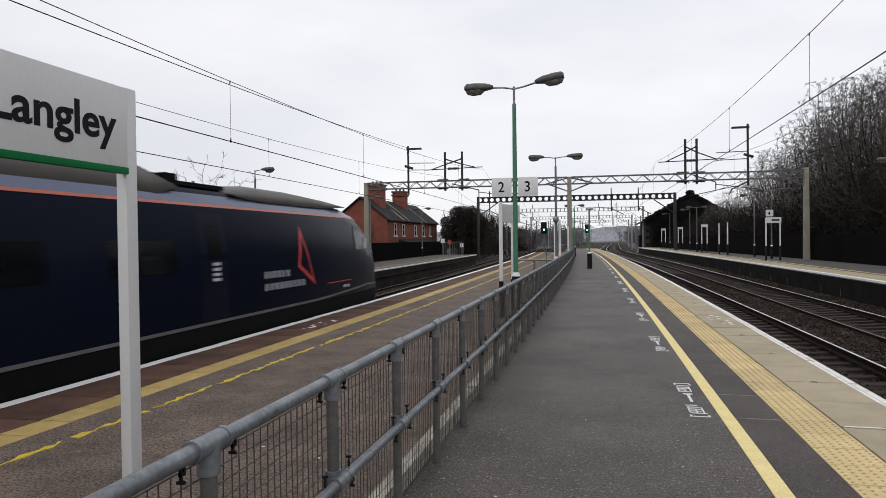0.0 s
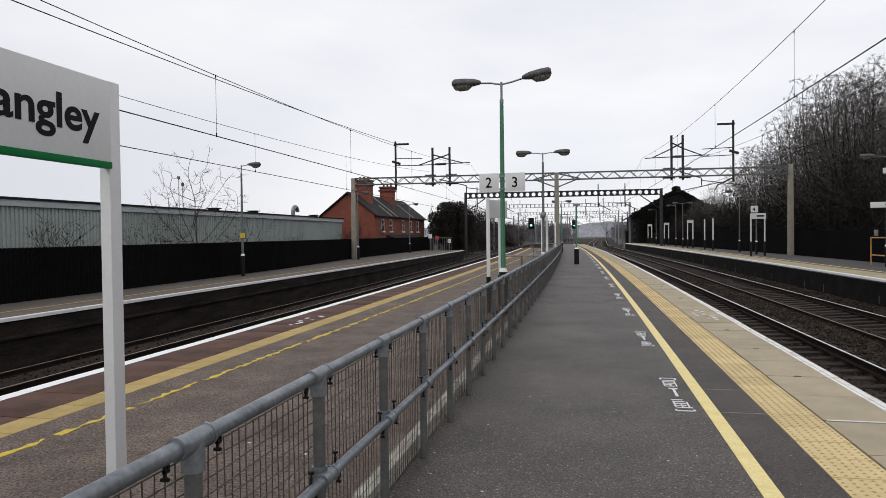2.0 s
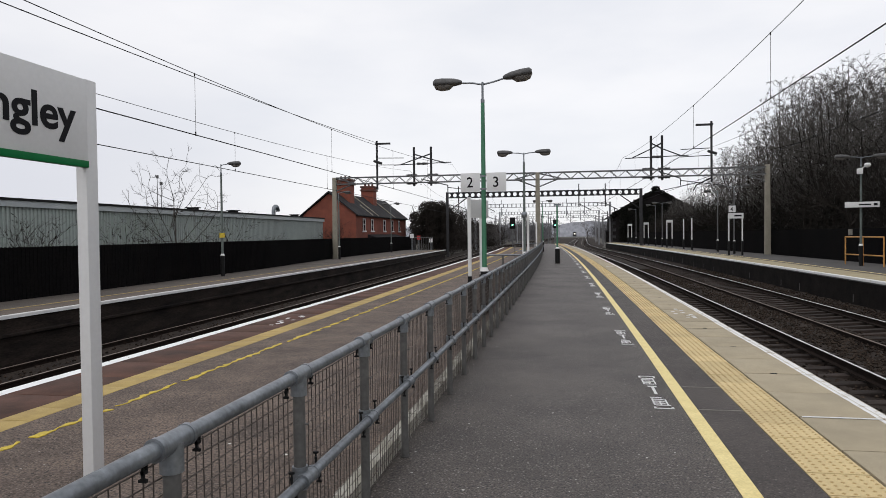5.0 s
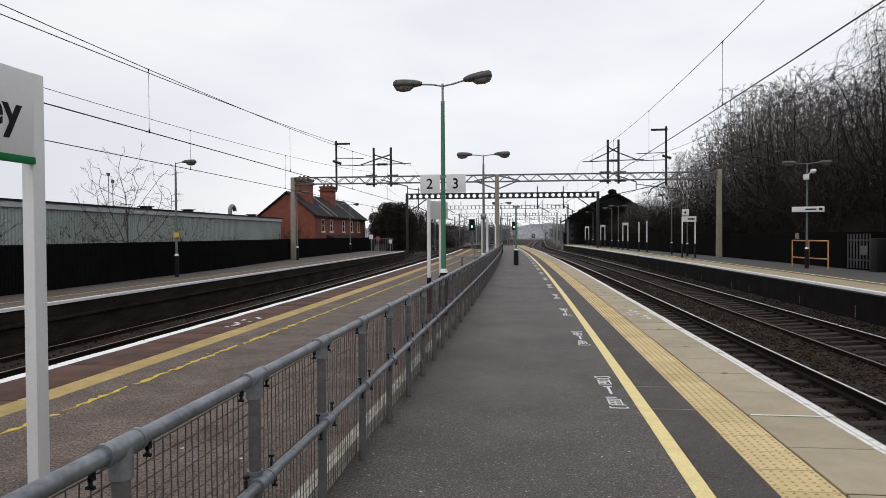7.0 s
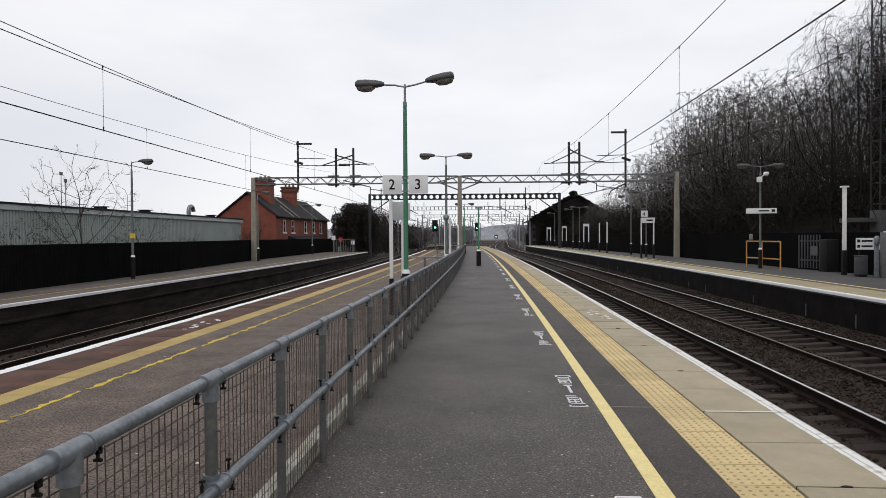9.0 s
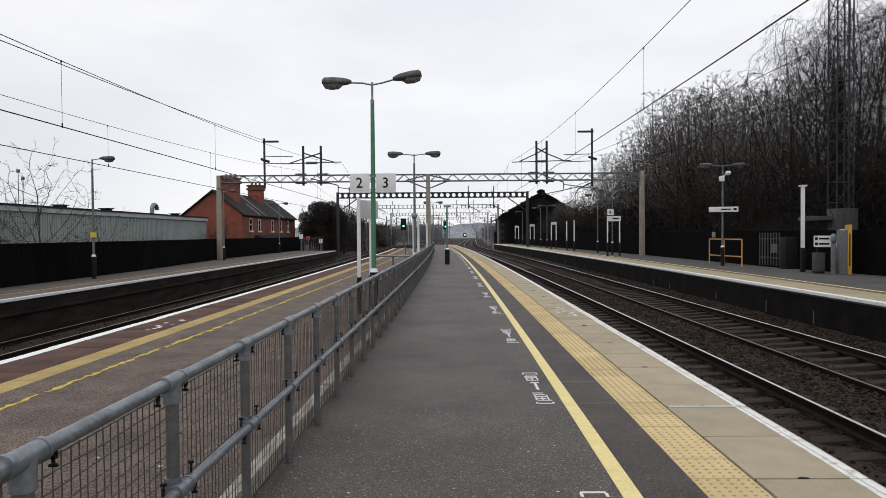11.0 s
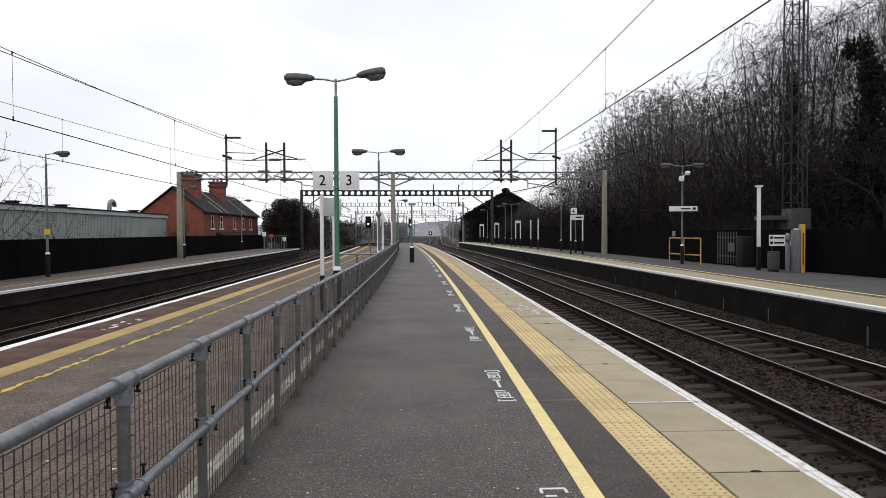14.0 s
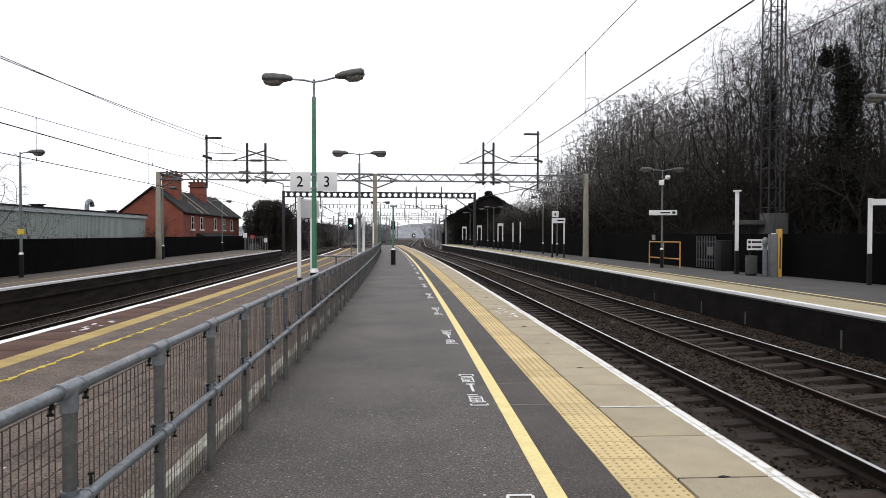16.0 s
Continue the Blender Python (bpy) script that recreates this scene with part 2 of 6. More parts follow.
STONE = mat("ballast_stone", (0.042, 0.030, 0.0225), (0.020, 0.015, 0.012), 0.95, spec=0.15, island=0.7, scale=14, detail=60, amount=0.8)
SLEEPER = mat("oily_sleeper", (0.042, 0.031, 0.026), (0.021, 0.0165, 0.0145), 0.9, spec=0.2, scale=5, detail=40, amount=0.6, rnd=0.3, stretch=(1, 4, 1))
COPPER = mat("contact_wire", (0.028, 0.027, 0.027), (0.02, 0.02, 0.02), 0.8, spec=0.15, bump=0)
INSUL = mat("brown_insulator", (0.05, 0.045, 0.05), (0.03, 0.03, 0.03), 0.35, bump=0)
BRICK = mat("red_brick", (0.235, 0.064, 0.037), (0.135, 0.042, 0.028), 0.9, scale=1.2, detail=14, amount=0.5)
BRICK_DARK = mat("sooty_chimney_brick", (0.125, 0.046, 0.031), (0.07, 0.033, 0.026), 0.9, scale=1.2, detail=14, amount=0.5)
ASPHALT_EDGE = mat("dark_edge_asphalt", (0.057, 0.045, 0.039), (0.032, 0.026, 0.024), 0.7, scale=1.1, detail=90, bump=0.6, amount=2.0, speck=((34, 0.20, (0.12, 0.10, 0.09)), (9, 0.05, (0.30, 0.28, 0.26))))
SLATE = mat("slate_roof", (0.036, 0.034, 0.036), (0.020, 0.019, 0.021), 0.85, spec=0.12, scale=1.5, detail=12, amount=0.5)
FENCE_BLACK = mat("black_stained_fence", (0.0045, 0.0045, 0.005), (0.0075, 0.0068, 0.0068), 0.95, spec=0.02, scale=0.8, detail=16, amount=0.7, rnd=0.14)
CLADDING = mat("grey_green_cladding", (0.33, 0.37, 0.355), (0.27, 0.30, 0.285), 0.6, scale=0.35, detail=8, amount=0.2, bump=0.03)
ROOFTRIM = mat("pale_roof_trim", (0.42, 0.45, 0.46), (0.34, 0.37, 0.38), 0.6, scale=1, amount=0.15)
BARK = mat("winter_bark", (0.026, 0.022, 0.019), (0.015, 0.013, 0.012), 0.95, spec=0.15, scale=3, detail=25, amount=0.5)
PALEBARK = mat("grey_bark", (0.062, 0.052, 0.044), (0.038, 0.032, 0.028), 0.95, scale=3, detail=25, amount=0.5)
TWIG = mat("winter_twigs", (0.030, 0.025, 0.021), (0.017, 0.015, 0.013), 0.95, spec=0.15, scale=0.3, detail=5, amount=0.5, bump=0)
# paler copy of TWIG: sky light on the oak crowns put into the colour
TWIG_OAK = mat("skylit_grey_brown_twigs", (0.132, 0.124, 0.115), (0.078, 0.073, 0.068), 0.95, spec=0.15, scale=0.3, detail=5, amount=0.5, bump=0)
# far twigs lightened, with the haze of distance in their colour
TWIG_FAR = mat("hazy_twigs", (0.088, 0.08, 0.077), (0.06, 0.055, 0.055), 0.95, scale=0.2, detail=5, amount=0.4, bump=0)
# ivy near black: shade among the leaves is mixed into the tone
IVY = mat("shaded_ivy_leaves", (0.014, 0.0145, 0.011), (0.008, 0.0085, 0.007), 0.85, spec=0.12, scale=1.0, detail=8, amount=0.8)
CONIFER = mat("conifer_leaves", (0.040, 0.034, 0.030), (0.027, 0.024, 0.021), 0.9, spec=0.08, scale=1.0, detail=8, amount=0.4)
# bank colour holds the deep shade under the crowns
UNDERGROWTH = mat("shaded_undergrowth", (0.018, 0.016, 0.0135), (0.009, 0.0083, 0.0075), 0.95, spec=0.1, scale=0.4, detail=6, amount=0.9)
EARTH = mat("rough_ground", (0.055, 0.05, 0.036), (0.035, 0.032, 0.025), 0.95, scale=0.15, detail=3, amount=0.7)
NAVY = mat("navy_train_paint", (0.0048, 0.0070, 0.0175), (0.0040, 0.0058, 0.0145), 0.32, spec=0.06, scale=0.6, detail=5, amount=0.15, bump=0)
# cantrail lightened to blue-grey: the sky's reflection is put into its colour
TRAINTOP = mat("sky_sheen_cantrail", (0.075, 0.097, 0.18), (0.055, 0.072, 0.14), 0.22, spec=0.5, scale=0.8, amount=0.15, bump=0)
TRAINROOF = mat("grey_train_roof", (0.13, 0.125, 0.115), (0.09, 0.088, 0.08), 0.6, scale=1.5, amount=0.4, bump=0.05)
TRAINDARK = mat("black_underframe", (0.004, 0.004, 0.005), (0.006, 0.006, 0.006), 0.8, spec=0.08, scale=3, amount=0.4)
GLASS = mat("tinted_glass", (0.004, 0.005, 0.007), (0.004, 0.005, 0.006), 0.08, spec=0.2, bump=0, amount=0.0)
ORANGE = mat("orange_stripe", (0.42, 0.075, 0.03), (0.36, 0.065, 0.028), 0.35, bump=0, amount=0.05)
REDLINE = mat("red_emblem", (0.56, 0.045, 0.04), (0.5, 0.04, 0.04), 0.35, bump=0, amount=0.05)
PALE = mat("pale_lettering_bars", (0.55, 0.58, 0.64), (0.5, 0.53, 0.58), 0.4, bump=0, amount=0.05)
SIGRED = mat("red_sign", (0.45, 0.03, 0.03), (0.4, 0.03, 0.03), 0.5, bump=0, amount=0.1)
YELLOWSTEEL = mat("orange_barrier_paint", (0.55, 0.27, 0.07), (0.45, 0.22, 0.06), 0.55, bump=0.05, amount=0.3)
SIGNAL_GO = mat("green_signal_light", (0.25, 1.0, 0.72), (0.25, 1.0, 0.72), 0.3, bump=0, amount=0, emit=4.0)
HEADLIGHT = mat("train_headlight", (1.0, 0.97, 0.9), (1.0, 0.97, 0.9), 0.3, bump=0, amount=0, emit=2.0)
# paler than the near gantries: distance haze mixed into the steel colour
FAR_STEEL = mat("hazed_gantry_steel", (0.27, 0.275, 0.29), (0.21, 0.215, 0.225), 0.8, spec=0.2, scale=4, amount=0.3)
KERB = mat("pale_kerb_concrete", (0.47, 0.46, 0.42), (0.20, 0.19, 0.14), 0.9, scale=2.2, detail=50, amount=0.4)
# stems darkened in colour for the shade inside the thicket
THICKET = mat("shaded_thicket_stems", (0.030, 0.026, 0.023), (0.016, 0.014, 0.0125), 0.95, spec=0.1, scale=0.3, detail=5, amount=0.5, bump=0)
# aerial haze is painted in: far woodland kept pale and greyish
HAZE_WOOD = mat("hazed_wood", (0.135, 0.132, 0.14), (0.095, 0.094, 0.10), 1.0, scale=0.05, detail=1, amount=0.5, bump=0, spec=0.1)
# the ridge's pale blue-grey tone stands for haze over the distance
HAZE_HILL = mat("hazed_hill", (0.34, 0.35, 0.385), (0.28, 0.29, 0.32), 1.0, scale=0.02, detail=0.3, amount=0.5, bump=0)


# ---- builders ----
class Shape:
    """Collects vertices and faces of one mesh."""

    def __init__(self):
        self.v, self.f, self.weld = [], [], False

    def add(self, verts, faces):
        k = len(self.v)
        self.v += [tuple(p) for p in verts]
        self.f += [tuple(i + k for i in q) for q in faces]
        return self

    def box(self, x0, x1, y0, y1, z0, z1, m=None):
        p = [Vector((x, y, z)) for z in (z0, z1) for y in (y0, y1) for x in (x0, x1)]
        if m is not None:
            p = [m @ q for q in p]
        return self.add(p, [(0, 2, 3, 1), (4, 5, 7, 6), (0, 1, 5, 4), (2, 6, 7, 3), (0, 4, 6, 2), (1, 3, 7, 5)])

    def tube(self, a, b, r0, r1=None, n=8, caps=True):
        a, b = Vector(a), Vector(b)
        r1 = r0 if r1 is None else r1
        d = (b - a)
        if d.length < 1e-6:
            return self
        d.normalize()
        u = d.cross(Vector((0, 0, 1)))
        u = u.normalized() if u.length > 1e-4 else Vector((1, 0, 0))
        w = d.cross(u)
        ring = [(math.cos(2 * math.pi * i / n), math.sin(2 * math.pi * i / n)) for i in range(n)]
        v = [a + (u * c + w * s) * r0 for c, s in ring] + [b + (u * c + w * s) * r1 for c, s in ring]
        f = [(i, (i + 1) % n, n + (i + 1) % n, n + i) for i in range(n)]
        if caps:
            f += [tuple(reversed(range(n))), tuple(range(n, 2 * n))]
        return self.add(v, f)

    def path(self, pts, r, n=6):
        """One bent round bar through the points."""
        pts = [Vector(p) for p in pts]
        rings, u = [], None
        for i, p in enumerate(pts):
            d = (pts[min(i + 1, len(pts) - 1)] - pts[max(i - 1, 0)]).normalized()
            if u is None:
                u = d.cross(Vector((0, 0, 1)))
                u = u if u.length > 1e-3 else Vector((1, 0, 0))
            u = (u - d * u.dot(d)).normalized()
            w = d.cross(u)
            rings.append([tuple(p + (u * math.cos(2 * math.pi * k / n) + w * math.sin(2 * math.pi * k / n)) * r) for k in range(n)])
        return self.loft(rings)

    def loft(self, rings, close=True, caps=True):
        n, v, f = len(rings[0]), [], []
        for r in rings:
            v += r
        for k in range(len(rings) - 1):
            for i in range(n if close else n - 1):
                j = (i + 1) % n
                f.append((k * n + i, k * n + j, (k + 1) * n + j, (k + 1) * n + i))
        if caps:
            f += [tuple(reversed(range(n))), tuple(range((len(rings) - 1) * n, len(rings) * n))]
        return self.add(v, f)

    def prism(self, poly, z0, z1):
        """An outline in x, y raised from z0 to z1."""
        return self.loft([[(x, y, z0) for x, y in poly], [(x, y, z1) for x, y in poly]])

    def mesh(self, name, bevel=0.0, smooth=False):
        me = bpy.data.meshes.new(name)
        me.from_pydata([tuple(p) for p in self.v], [], self.f)
        bm = bmesh.new()
        bm.from_mesh(me)
        if self.weld:
            bmesh.ops.remove_doubles(bm, verts=bm.verts, dist=1e-4)
        bmesh.ops.recalc_face_normals(bm, faces=bm.faces)
        if bevel:
            edges = [e for e in bm.edges if len(e.link_faces) == 2 and e.calc_face_angle() > 0.6]
            bmesh.ops.bevel(bm, geom=edges, offset=bevel, segments=2, affect="EDGES", profile=0.6)
        bm.to_mesh(me)
        bm.free()
        me.shade_smooth()
        if not smooth:
            me.set_sharp_from_angle(angle=0.9)
        return me


def part(name, shape, material, parent=None, label="", at=None, bevel=0.0, smooth=False):
    """Links a Shape (or a mesh) as one mesh object under a thing or a part."""
    me = shape.mesh(name, bevel, smooth) if isinstance(shape, Shape) else shape
    if material and not me.materials:
        me.materials.append(material)
    ob = new(name, me)
    ob.parent = parent
    if at is not None:
        ob.matrix_local = at
    if label:
        ob["label"] = label
    return ob


def thing(name, label, category, x=0, y=0, z=0, group="", kind="", rz=0):
    ob = new(name)
    ob.empty_display_size = 0.2
    ob.matrix_world = pose(x, y, z, 0, 0, rz)
    return tagged(ob, label, category, group, kind)


def bend(y):
    """How far the line has swung to the left at y metres ahead."""
    if y <= 0:
        return 0.0
    if y <= 94:
        return y * y / 3600
    e = y - 94
    k = 0.0522
    return 94 * 94 / 3600 + (k * e - 0.0005 * e * e if e < 75 else k * 75 - 0.0005 * 5625 - 0.0228 * (e - 75))


def heading(y):
    return math.degrees(math.atan((bend(y + 0.5) - bend(y - 0.5))))


def on(x, y, z=0.0):
    return Vector((x - bend(y), y, z))


def spot(x, y, z=0.0):
    """Pose on the bent line, turned with it."""
    p = on(x, y, z)
    return pose(p.x, p.y, p.z, 0, 0, heading(y))


def stations(y0, y1, step=3.0):
    n = max(1, int(math.ceil((y1 - y0) / step)))
    return [y0 + (y1 - y0) * i / n for i in range(n + 1)]


def strip(profile, y0, y1, step=3.0):
    """A section (x, z) drawn along the line."""
    return Shape().loft([[tuple(on(x, y, z)) for x, z in profile] for y in stations(y0, y1, step)])


def lettering(name, text, size, material, parent, at, depth=0.002, label="", squeeze=1.0, bold=0.0):
    cu = bpy.data.curves.new(name, "FONT")
    cu.body, cu.size, cu.extrude, cu.offset = text, size, depth, bold
    ob = bpy.data.objects.new(name, cu)
    me = bpy.data.meshes.new_from_object(ob)
    bpy.data.objects.remove(ob)
    me.transform(Matrix.Diagonal((squeeze, 1, 1, 1)))
    return part(name, me, material, parent, label, at)

# ---- ground and platforms ----
gsh = Shape()
gx = [-3000, -600, -200, -60, -30, -16, 13, 25, 40, 70, 200, 600, 3000]
gy = [-600, -100, -20, 0, 30, 60, 90, 130, 200, 320, 500, 900, 4000]
gsh.add([(x, y, -1.25 if -16 <= x <= 13 else (-1.6 if x < 0 else -1.3)) for y in gy for x in gx],
        [(j * 13 + i, j * 13 + i + 1, j * 13 + i + 14, j * 13 + i + 13) for j in range(12) for i in range(12)])
tagged(part("ground", gsh, EARTH), "rough winter ground beyond the railway", "ground", kind="structure")

ISLAND_END = 112.0
island = tagged(part("platform_island", strip([(-5.10, -0.03), (-5.10, -0.002), (-4.77, -0.002), (-4.77, 0.0), (1.515, 0.0), (1.515, -0.06), (2.62, -0.06),
    (2.62, -1.25), (-5.98, -1.25), (-5.98, -0.06), (-5.10, -0.06)], -14, 84, 2.0), ASPHALT), "long island platform of dark asphalt with painted edges", "platform", kind="structure")
part("platform_end", strip([(-2.2, 0.0), (1.515, 0.0), (1.515, -0.06), (2.62, -0.06), (2.62, -1.25), (-2.2, -1.25)], 84, ISLAND_END, 2.0), ASPHALT, island)
part("platform_ramp", Shape().loft([[tuple(on(x, ISLAND_END, z)) for x, z in ((-2.2, 0), (2.62, 0), (2.62, -1.25), (-2.2, -1.25))],
    [tuple(on(x, ISLAND_END + 9, z)) for x, z in ((-2.2, -1.1), (2.62, -1.1), (2.62, -1.25), (-2.2, -1.25))]]), ASPHALT, island)
part("worn_surface", strip([(-4.765, -0.02), (-1.32, -0.02), (-1.32, 0.004), (-4.765, 0.004)], -14, 84, 2.0), ASPHALT_OLD, island, "older brown-grey gritty asphalt")
part("yellow_line", strip([(1.0, 0.0), (1.12, 0.0), (1.12, 0.005), (1.0, 0.005)], -14, ISLAND_END, 2.0), YELLOW, island, "painted pale yellow safety line")
ysh = Shape()
y = -2.0
while y < 80:
    ln = random.uniform(0.4, 1.9)
    a = -4.40 + 0.012 * y
    ys = stations(y, y + ln, 0.075)
    jit = [(random.uniform(-0.022, 0.022), random.choice((0.008, 0.02, 0.03, 0.045))) for _ in ys]
    ysh.loft([[tuple(on(a + j[0] + sx * j[1], q, zz)) for sx, zz in ((-1, 0.003), (1, 0.003), (1, 0.010), (-1, 0.010))] for q, j in zip(ys, jit)])
    y += ln + random.choice((0.02, 0.03, 0.12))
part("dashed_line", ysh, YELLOW_WORN, island, "worn bright yellow line in broken strokes")
fence_kerb = part("fence_kerb", strip([(-1.395, 0.0), (-1.295, 0.0), (-1.295, 0.012), (-1.395, 0.012)], 0.6, 75, 2.0), CONCRETE, island, "mortar bed under the kerb blocks")
kerb_me = Shape().box(-0.05, 0.05, 0, 0.60, 0.004, 0.118).mesh("kerb_block", bevel=0.006)
kerb_me.materials.append(KERB)
for i in range(120):
    if random.random() < 0.95:
        part("kerb_block", kerb_me, None, fence_kerb, at=spot(-1.345 + random.uniform(-0.006, 0.006), 0.6 + i * 0.62, random.uniform(-0.012, 0.008)) @ pose(0, 0, 0, 0, 0, random.uniform(-0.5, 0.5)))

# painted letters beside the safety line, unreadable at this angle
marks = Shape()
for k in range(22):
    y0 = 2.77 + 3.65 * k
    for yy, s in ((y0, 1), (y0 + 1.42, -1)):
        marks.box(-0.08, 0.08, 0, 0.022, 0.002, 0.006, spot(0.83, yy))
        marks.box(-0.088, -0.068, 0, 0.06 * s, 0.002, 0.006, spot(0.83, yy))
        marks.box(0.068, 0.088, 0, 0.06 * s, 0.002, 0.006, spot(0.83, yy))
    for j in range(5):
        marks.box(-0.07, random.uniform(0, 0.07), 0, 0.022, 0.002, 0.006, spot(0.83 + random.uniform(-0.015, 0.015), y0 + 0.12 + j * 0.075))
        marks.box(-0.07, random.uniform(0, 0.06), 0, 0.022, 0.002, 0.006, spot(0.83 + random.uniform(-0.015, 0.015), y0 + 1.02 + j * 0.07))
        if j in (0, 2, 4):
            marks.box(-0.075 + 0.03 * j, -0.06 + 0.03 * j, 0, random.uniform(0.1, 0.25), 0.002, 0.006, spot(0.83, y0 + 0.14))
            marks.box(-0.075 + 0.03 * j, -0.06 + 0.03 * j, 0, random.uniform(0.1, 0.25), 0.002, 0.006, spot(0.83, y0 + 1.03))
    marks.box(-0.014, 0.014, 0, 0.34, 0.002, 0.006, spot(0.83, y0 + 0.58))
    marks.box(-0.045, 0.045, 0, 0.04, 0.002, 0.006, spot(0.83, y0 + 0.90))
part("edge_surface", strip([(1.124, -0.02), (1.513, -0.02), (1.513, 0.004), (1.124, 0.004)], -14, 84, 2.0), ASPHALT_EDGE, island, "darker asphalt strip between the line and the pavers")
for yj in (6.42, 7.35):
    part("surface_joint", strip([(1.13, 0.0), (1.51, 0.0), (1.51, 0.008), (1.13, 0.008)], yj, yj + 0.012), CONCRETE, island, "pale joint across the asphalt")
# near-black sheet just below the slab tops, seen through the joints
part("joint_dirt", strip([(1.95, -0.055), (2.57, -0.055), (2.57, -0.007), (1.95, -0.007)], -14, ISLAND_END, 2.0), BALLAST, island, "near-black fill in the joints between slabs")
part("slab_mark", strip([(1.96, 0.001), (2.60, 0.001), (2.60, 0.006), (1.96, 0.006)], 6.30, 6.322), WHITE, island, "thin white line across a slab")
part("painted_words", marks, WHITE, island, "small white stencilled markings by the yellow line")
scrawl = Shape()
for cx, cy, n in ((2.28, 13.3, 12), (-5.35, 11.6, 11), (2.25, 33.0, 10)):
    for j in range(n):
        scrawl.box(-0.05, 0.02, 0, 0.022 + 0.1 * random.random(), 0.002, 0.005, spot(cx + random.uniform(-0.16, 0.16), cy + j * 0.13 + random.uniform(-0.05, 0.05)))
part("edge_stencil", scrawl, WHITE, island, "faded white stencilled words on the edge slabs")

west = tagged(part("platform_west", strip([(-12.02, -0.01), (-17.0, -0.01), (-17.0, -1.6), (-12.08, -1.6), (-12.08, -0.10), (-12.02, -0.10)], -14, 74, 2.0),
    mat("gravelly_asphalt", (0.090, 0.073, 0.060), (0.050, 0.042, 0.036), 0.9, scale=0.6, detail=40, amount=0.7, bump=0.5)), "brownish asphalt side platform with a white edge", "platform", kind="structure")
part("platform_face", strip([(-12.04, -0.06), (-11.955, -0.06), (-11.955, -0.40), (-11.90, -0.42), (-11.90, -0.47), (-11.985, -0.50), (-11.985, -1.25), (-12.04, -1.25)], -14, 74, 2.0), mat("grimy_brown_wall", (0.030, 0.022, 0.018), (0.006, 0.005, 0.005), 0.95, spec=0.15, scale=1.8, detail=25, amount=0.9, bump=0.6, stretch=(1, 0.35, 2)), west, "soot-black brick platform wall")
part("coping", strip([(-11.93, -0.058), (-12.9, -0.058), (-12.9, -0.006), (-11.92, -0.006)], -14, 74, 2.0), mat("worn_coping", (0.115, 0.088, 0.068), (0.075, 0.058, 0.046), 0.9, scale=1.5, detail=40, amount=0.5), west, "worn stone coping")
part("white_edge", strip([(-11.905, -0.075), (-12.05, -0.075), (-12.05, -0.001), (-11.905, -0.001)], -14, 74, 2.0), WHITE, west, "white painted edge line")
part("faded_line", strip([(-13.0, -0.012), (-13.08, -0.012), (-13.08, -0.004), (-13.0, -0.004)], -14, 74, 2.0), TACTILE_OLD, west, "faded yellow line")

east = tagged(part("platform_east", strip([(9.36, -0.02), (10.7, -0.02), (10.7, 0.06), (15.9, 0.06), (15.9, -1.3), (9.42, -1.3)], -14, 114, 2.0),
    mat("dull_asphalt", (0.078, 0.073, 0.070), (0.052, 0.049, 0.047), 0.9, scale=0.6, detail=40, amount=0.5, bump=0.4)), "asphalt side platform with buff edge slabs", "platform", kind="structure")
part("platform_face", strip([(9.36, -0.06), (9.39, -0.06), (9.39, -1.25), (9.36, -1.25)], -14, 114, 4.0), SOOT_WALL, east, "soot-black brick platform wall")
part("tactile_band", strip([(10.72, 0.062), (10.98, 0.062), (10.98, 0.067), (10.72, 0.067)], -14, 114, 2.0), mat("trodden_brown_paver", (0.13, 0.10, 0.07), (0.085, 0.068, 0.05), 0.85, scale=3, detail=80, amount=0.3), east, "worn brown paving band behind the slabs")
part("yellow_line", strip([(10.985, 0.062), (11.09, 0.062), (11.09, 0.067), (10.985, 0.067)], -14, 114, 2.0), YELLOW, east)
part("platform_ramp", Shape().loft([[tuple(on(x, 114, z)) for x, z in ((9.4, 0.05), (13, 0.05), (13, -1.25), (9.4, -1.25))],
    [tuple(on(x, 122, z)) for x, z in ((9.4, -1.1), (13, -1.1), (13, -1.25), (9.4, -1.25))]]), CONCRETE, east)
streaks = Shape()
for i in range(20):
    yy = 13.6 + i * 3.7 + random.uniform(-0.9, 0.9)
    streaks.box(-0.004, 0.0, -0.03, 0.03, -0.72 - random.uniform(0, 0.08), -0.45 + random.uniform(-0.1, 0.1), spot(9.36, yy))
part("weep_stain", streaks, mat("pale_stain", (0.075, 0.072, 0.068), (0.04, 0.04, 0.04), 0.9), east, "pale streaks below the drain holes")


# ---- tracks ----
def rail_profile(x, z):
    return [(x - 0.07, z - 0.159), (x + 0.07, z - 0.159), (x + 0.07, z - 0.145), (x + 0.012, z - 0.12), (x + 0.010, z - 0.045), (x + 0.036, z - 0.032),
            (x + 0.034, z - 0.004), (x - 0.034, z - 0.004), (x - 0.036, z - 0.032), (x - 0.010, z - 0.045), (x - 0.012, z - 0.12), (x - 0.07, z - 0.145)]


sleeper_me = Shape().box(-1.28, 1.28, -0.125, 0.125, -0.15, 0.0).mesh("sleeper", bevel=0.012)
sleeper_me.materials.append(SLEEPER)


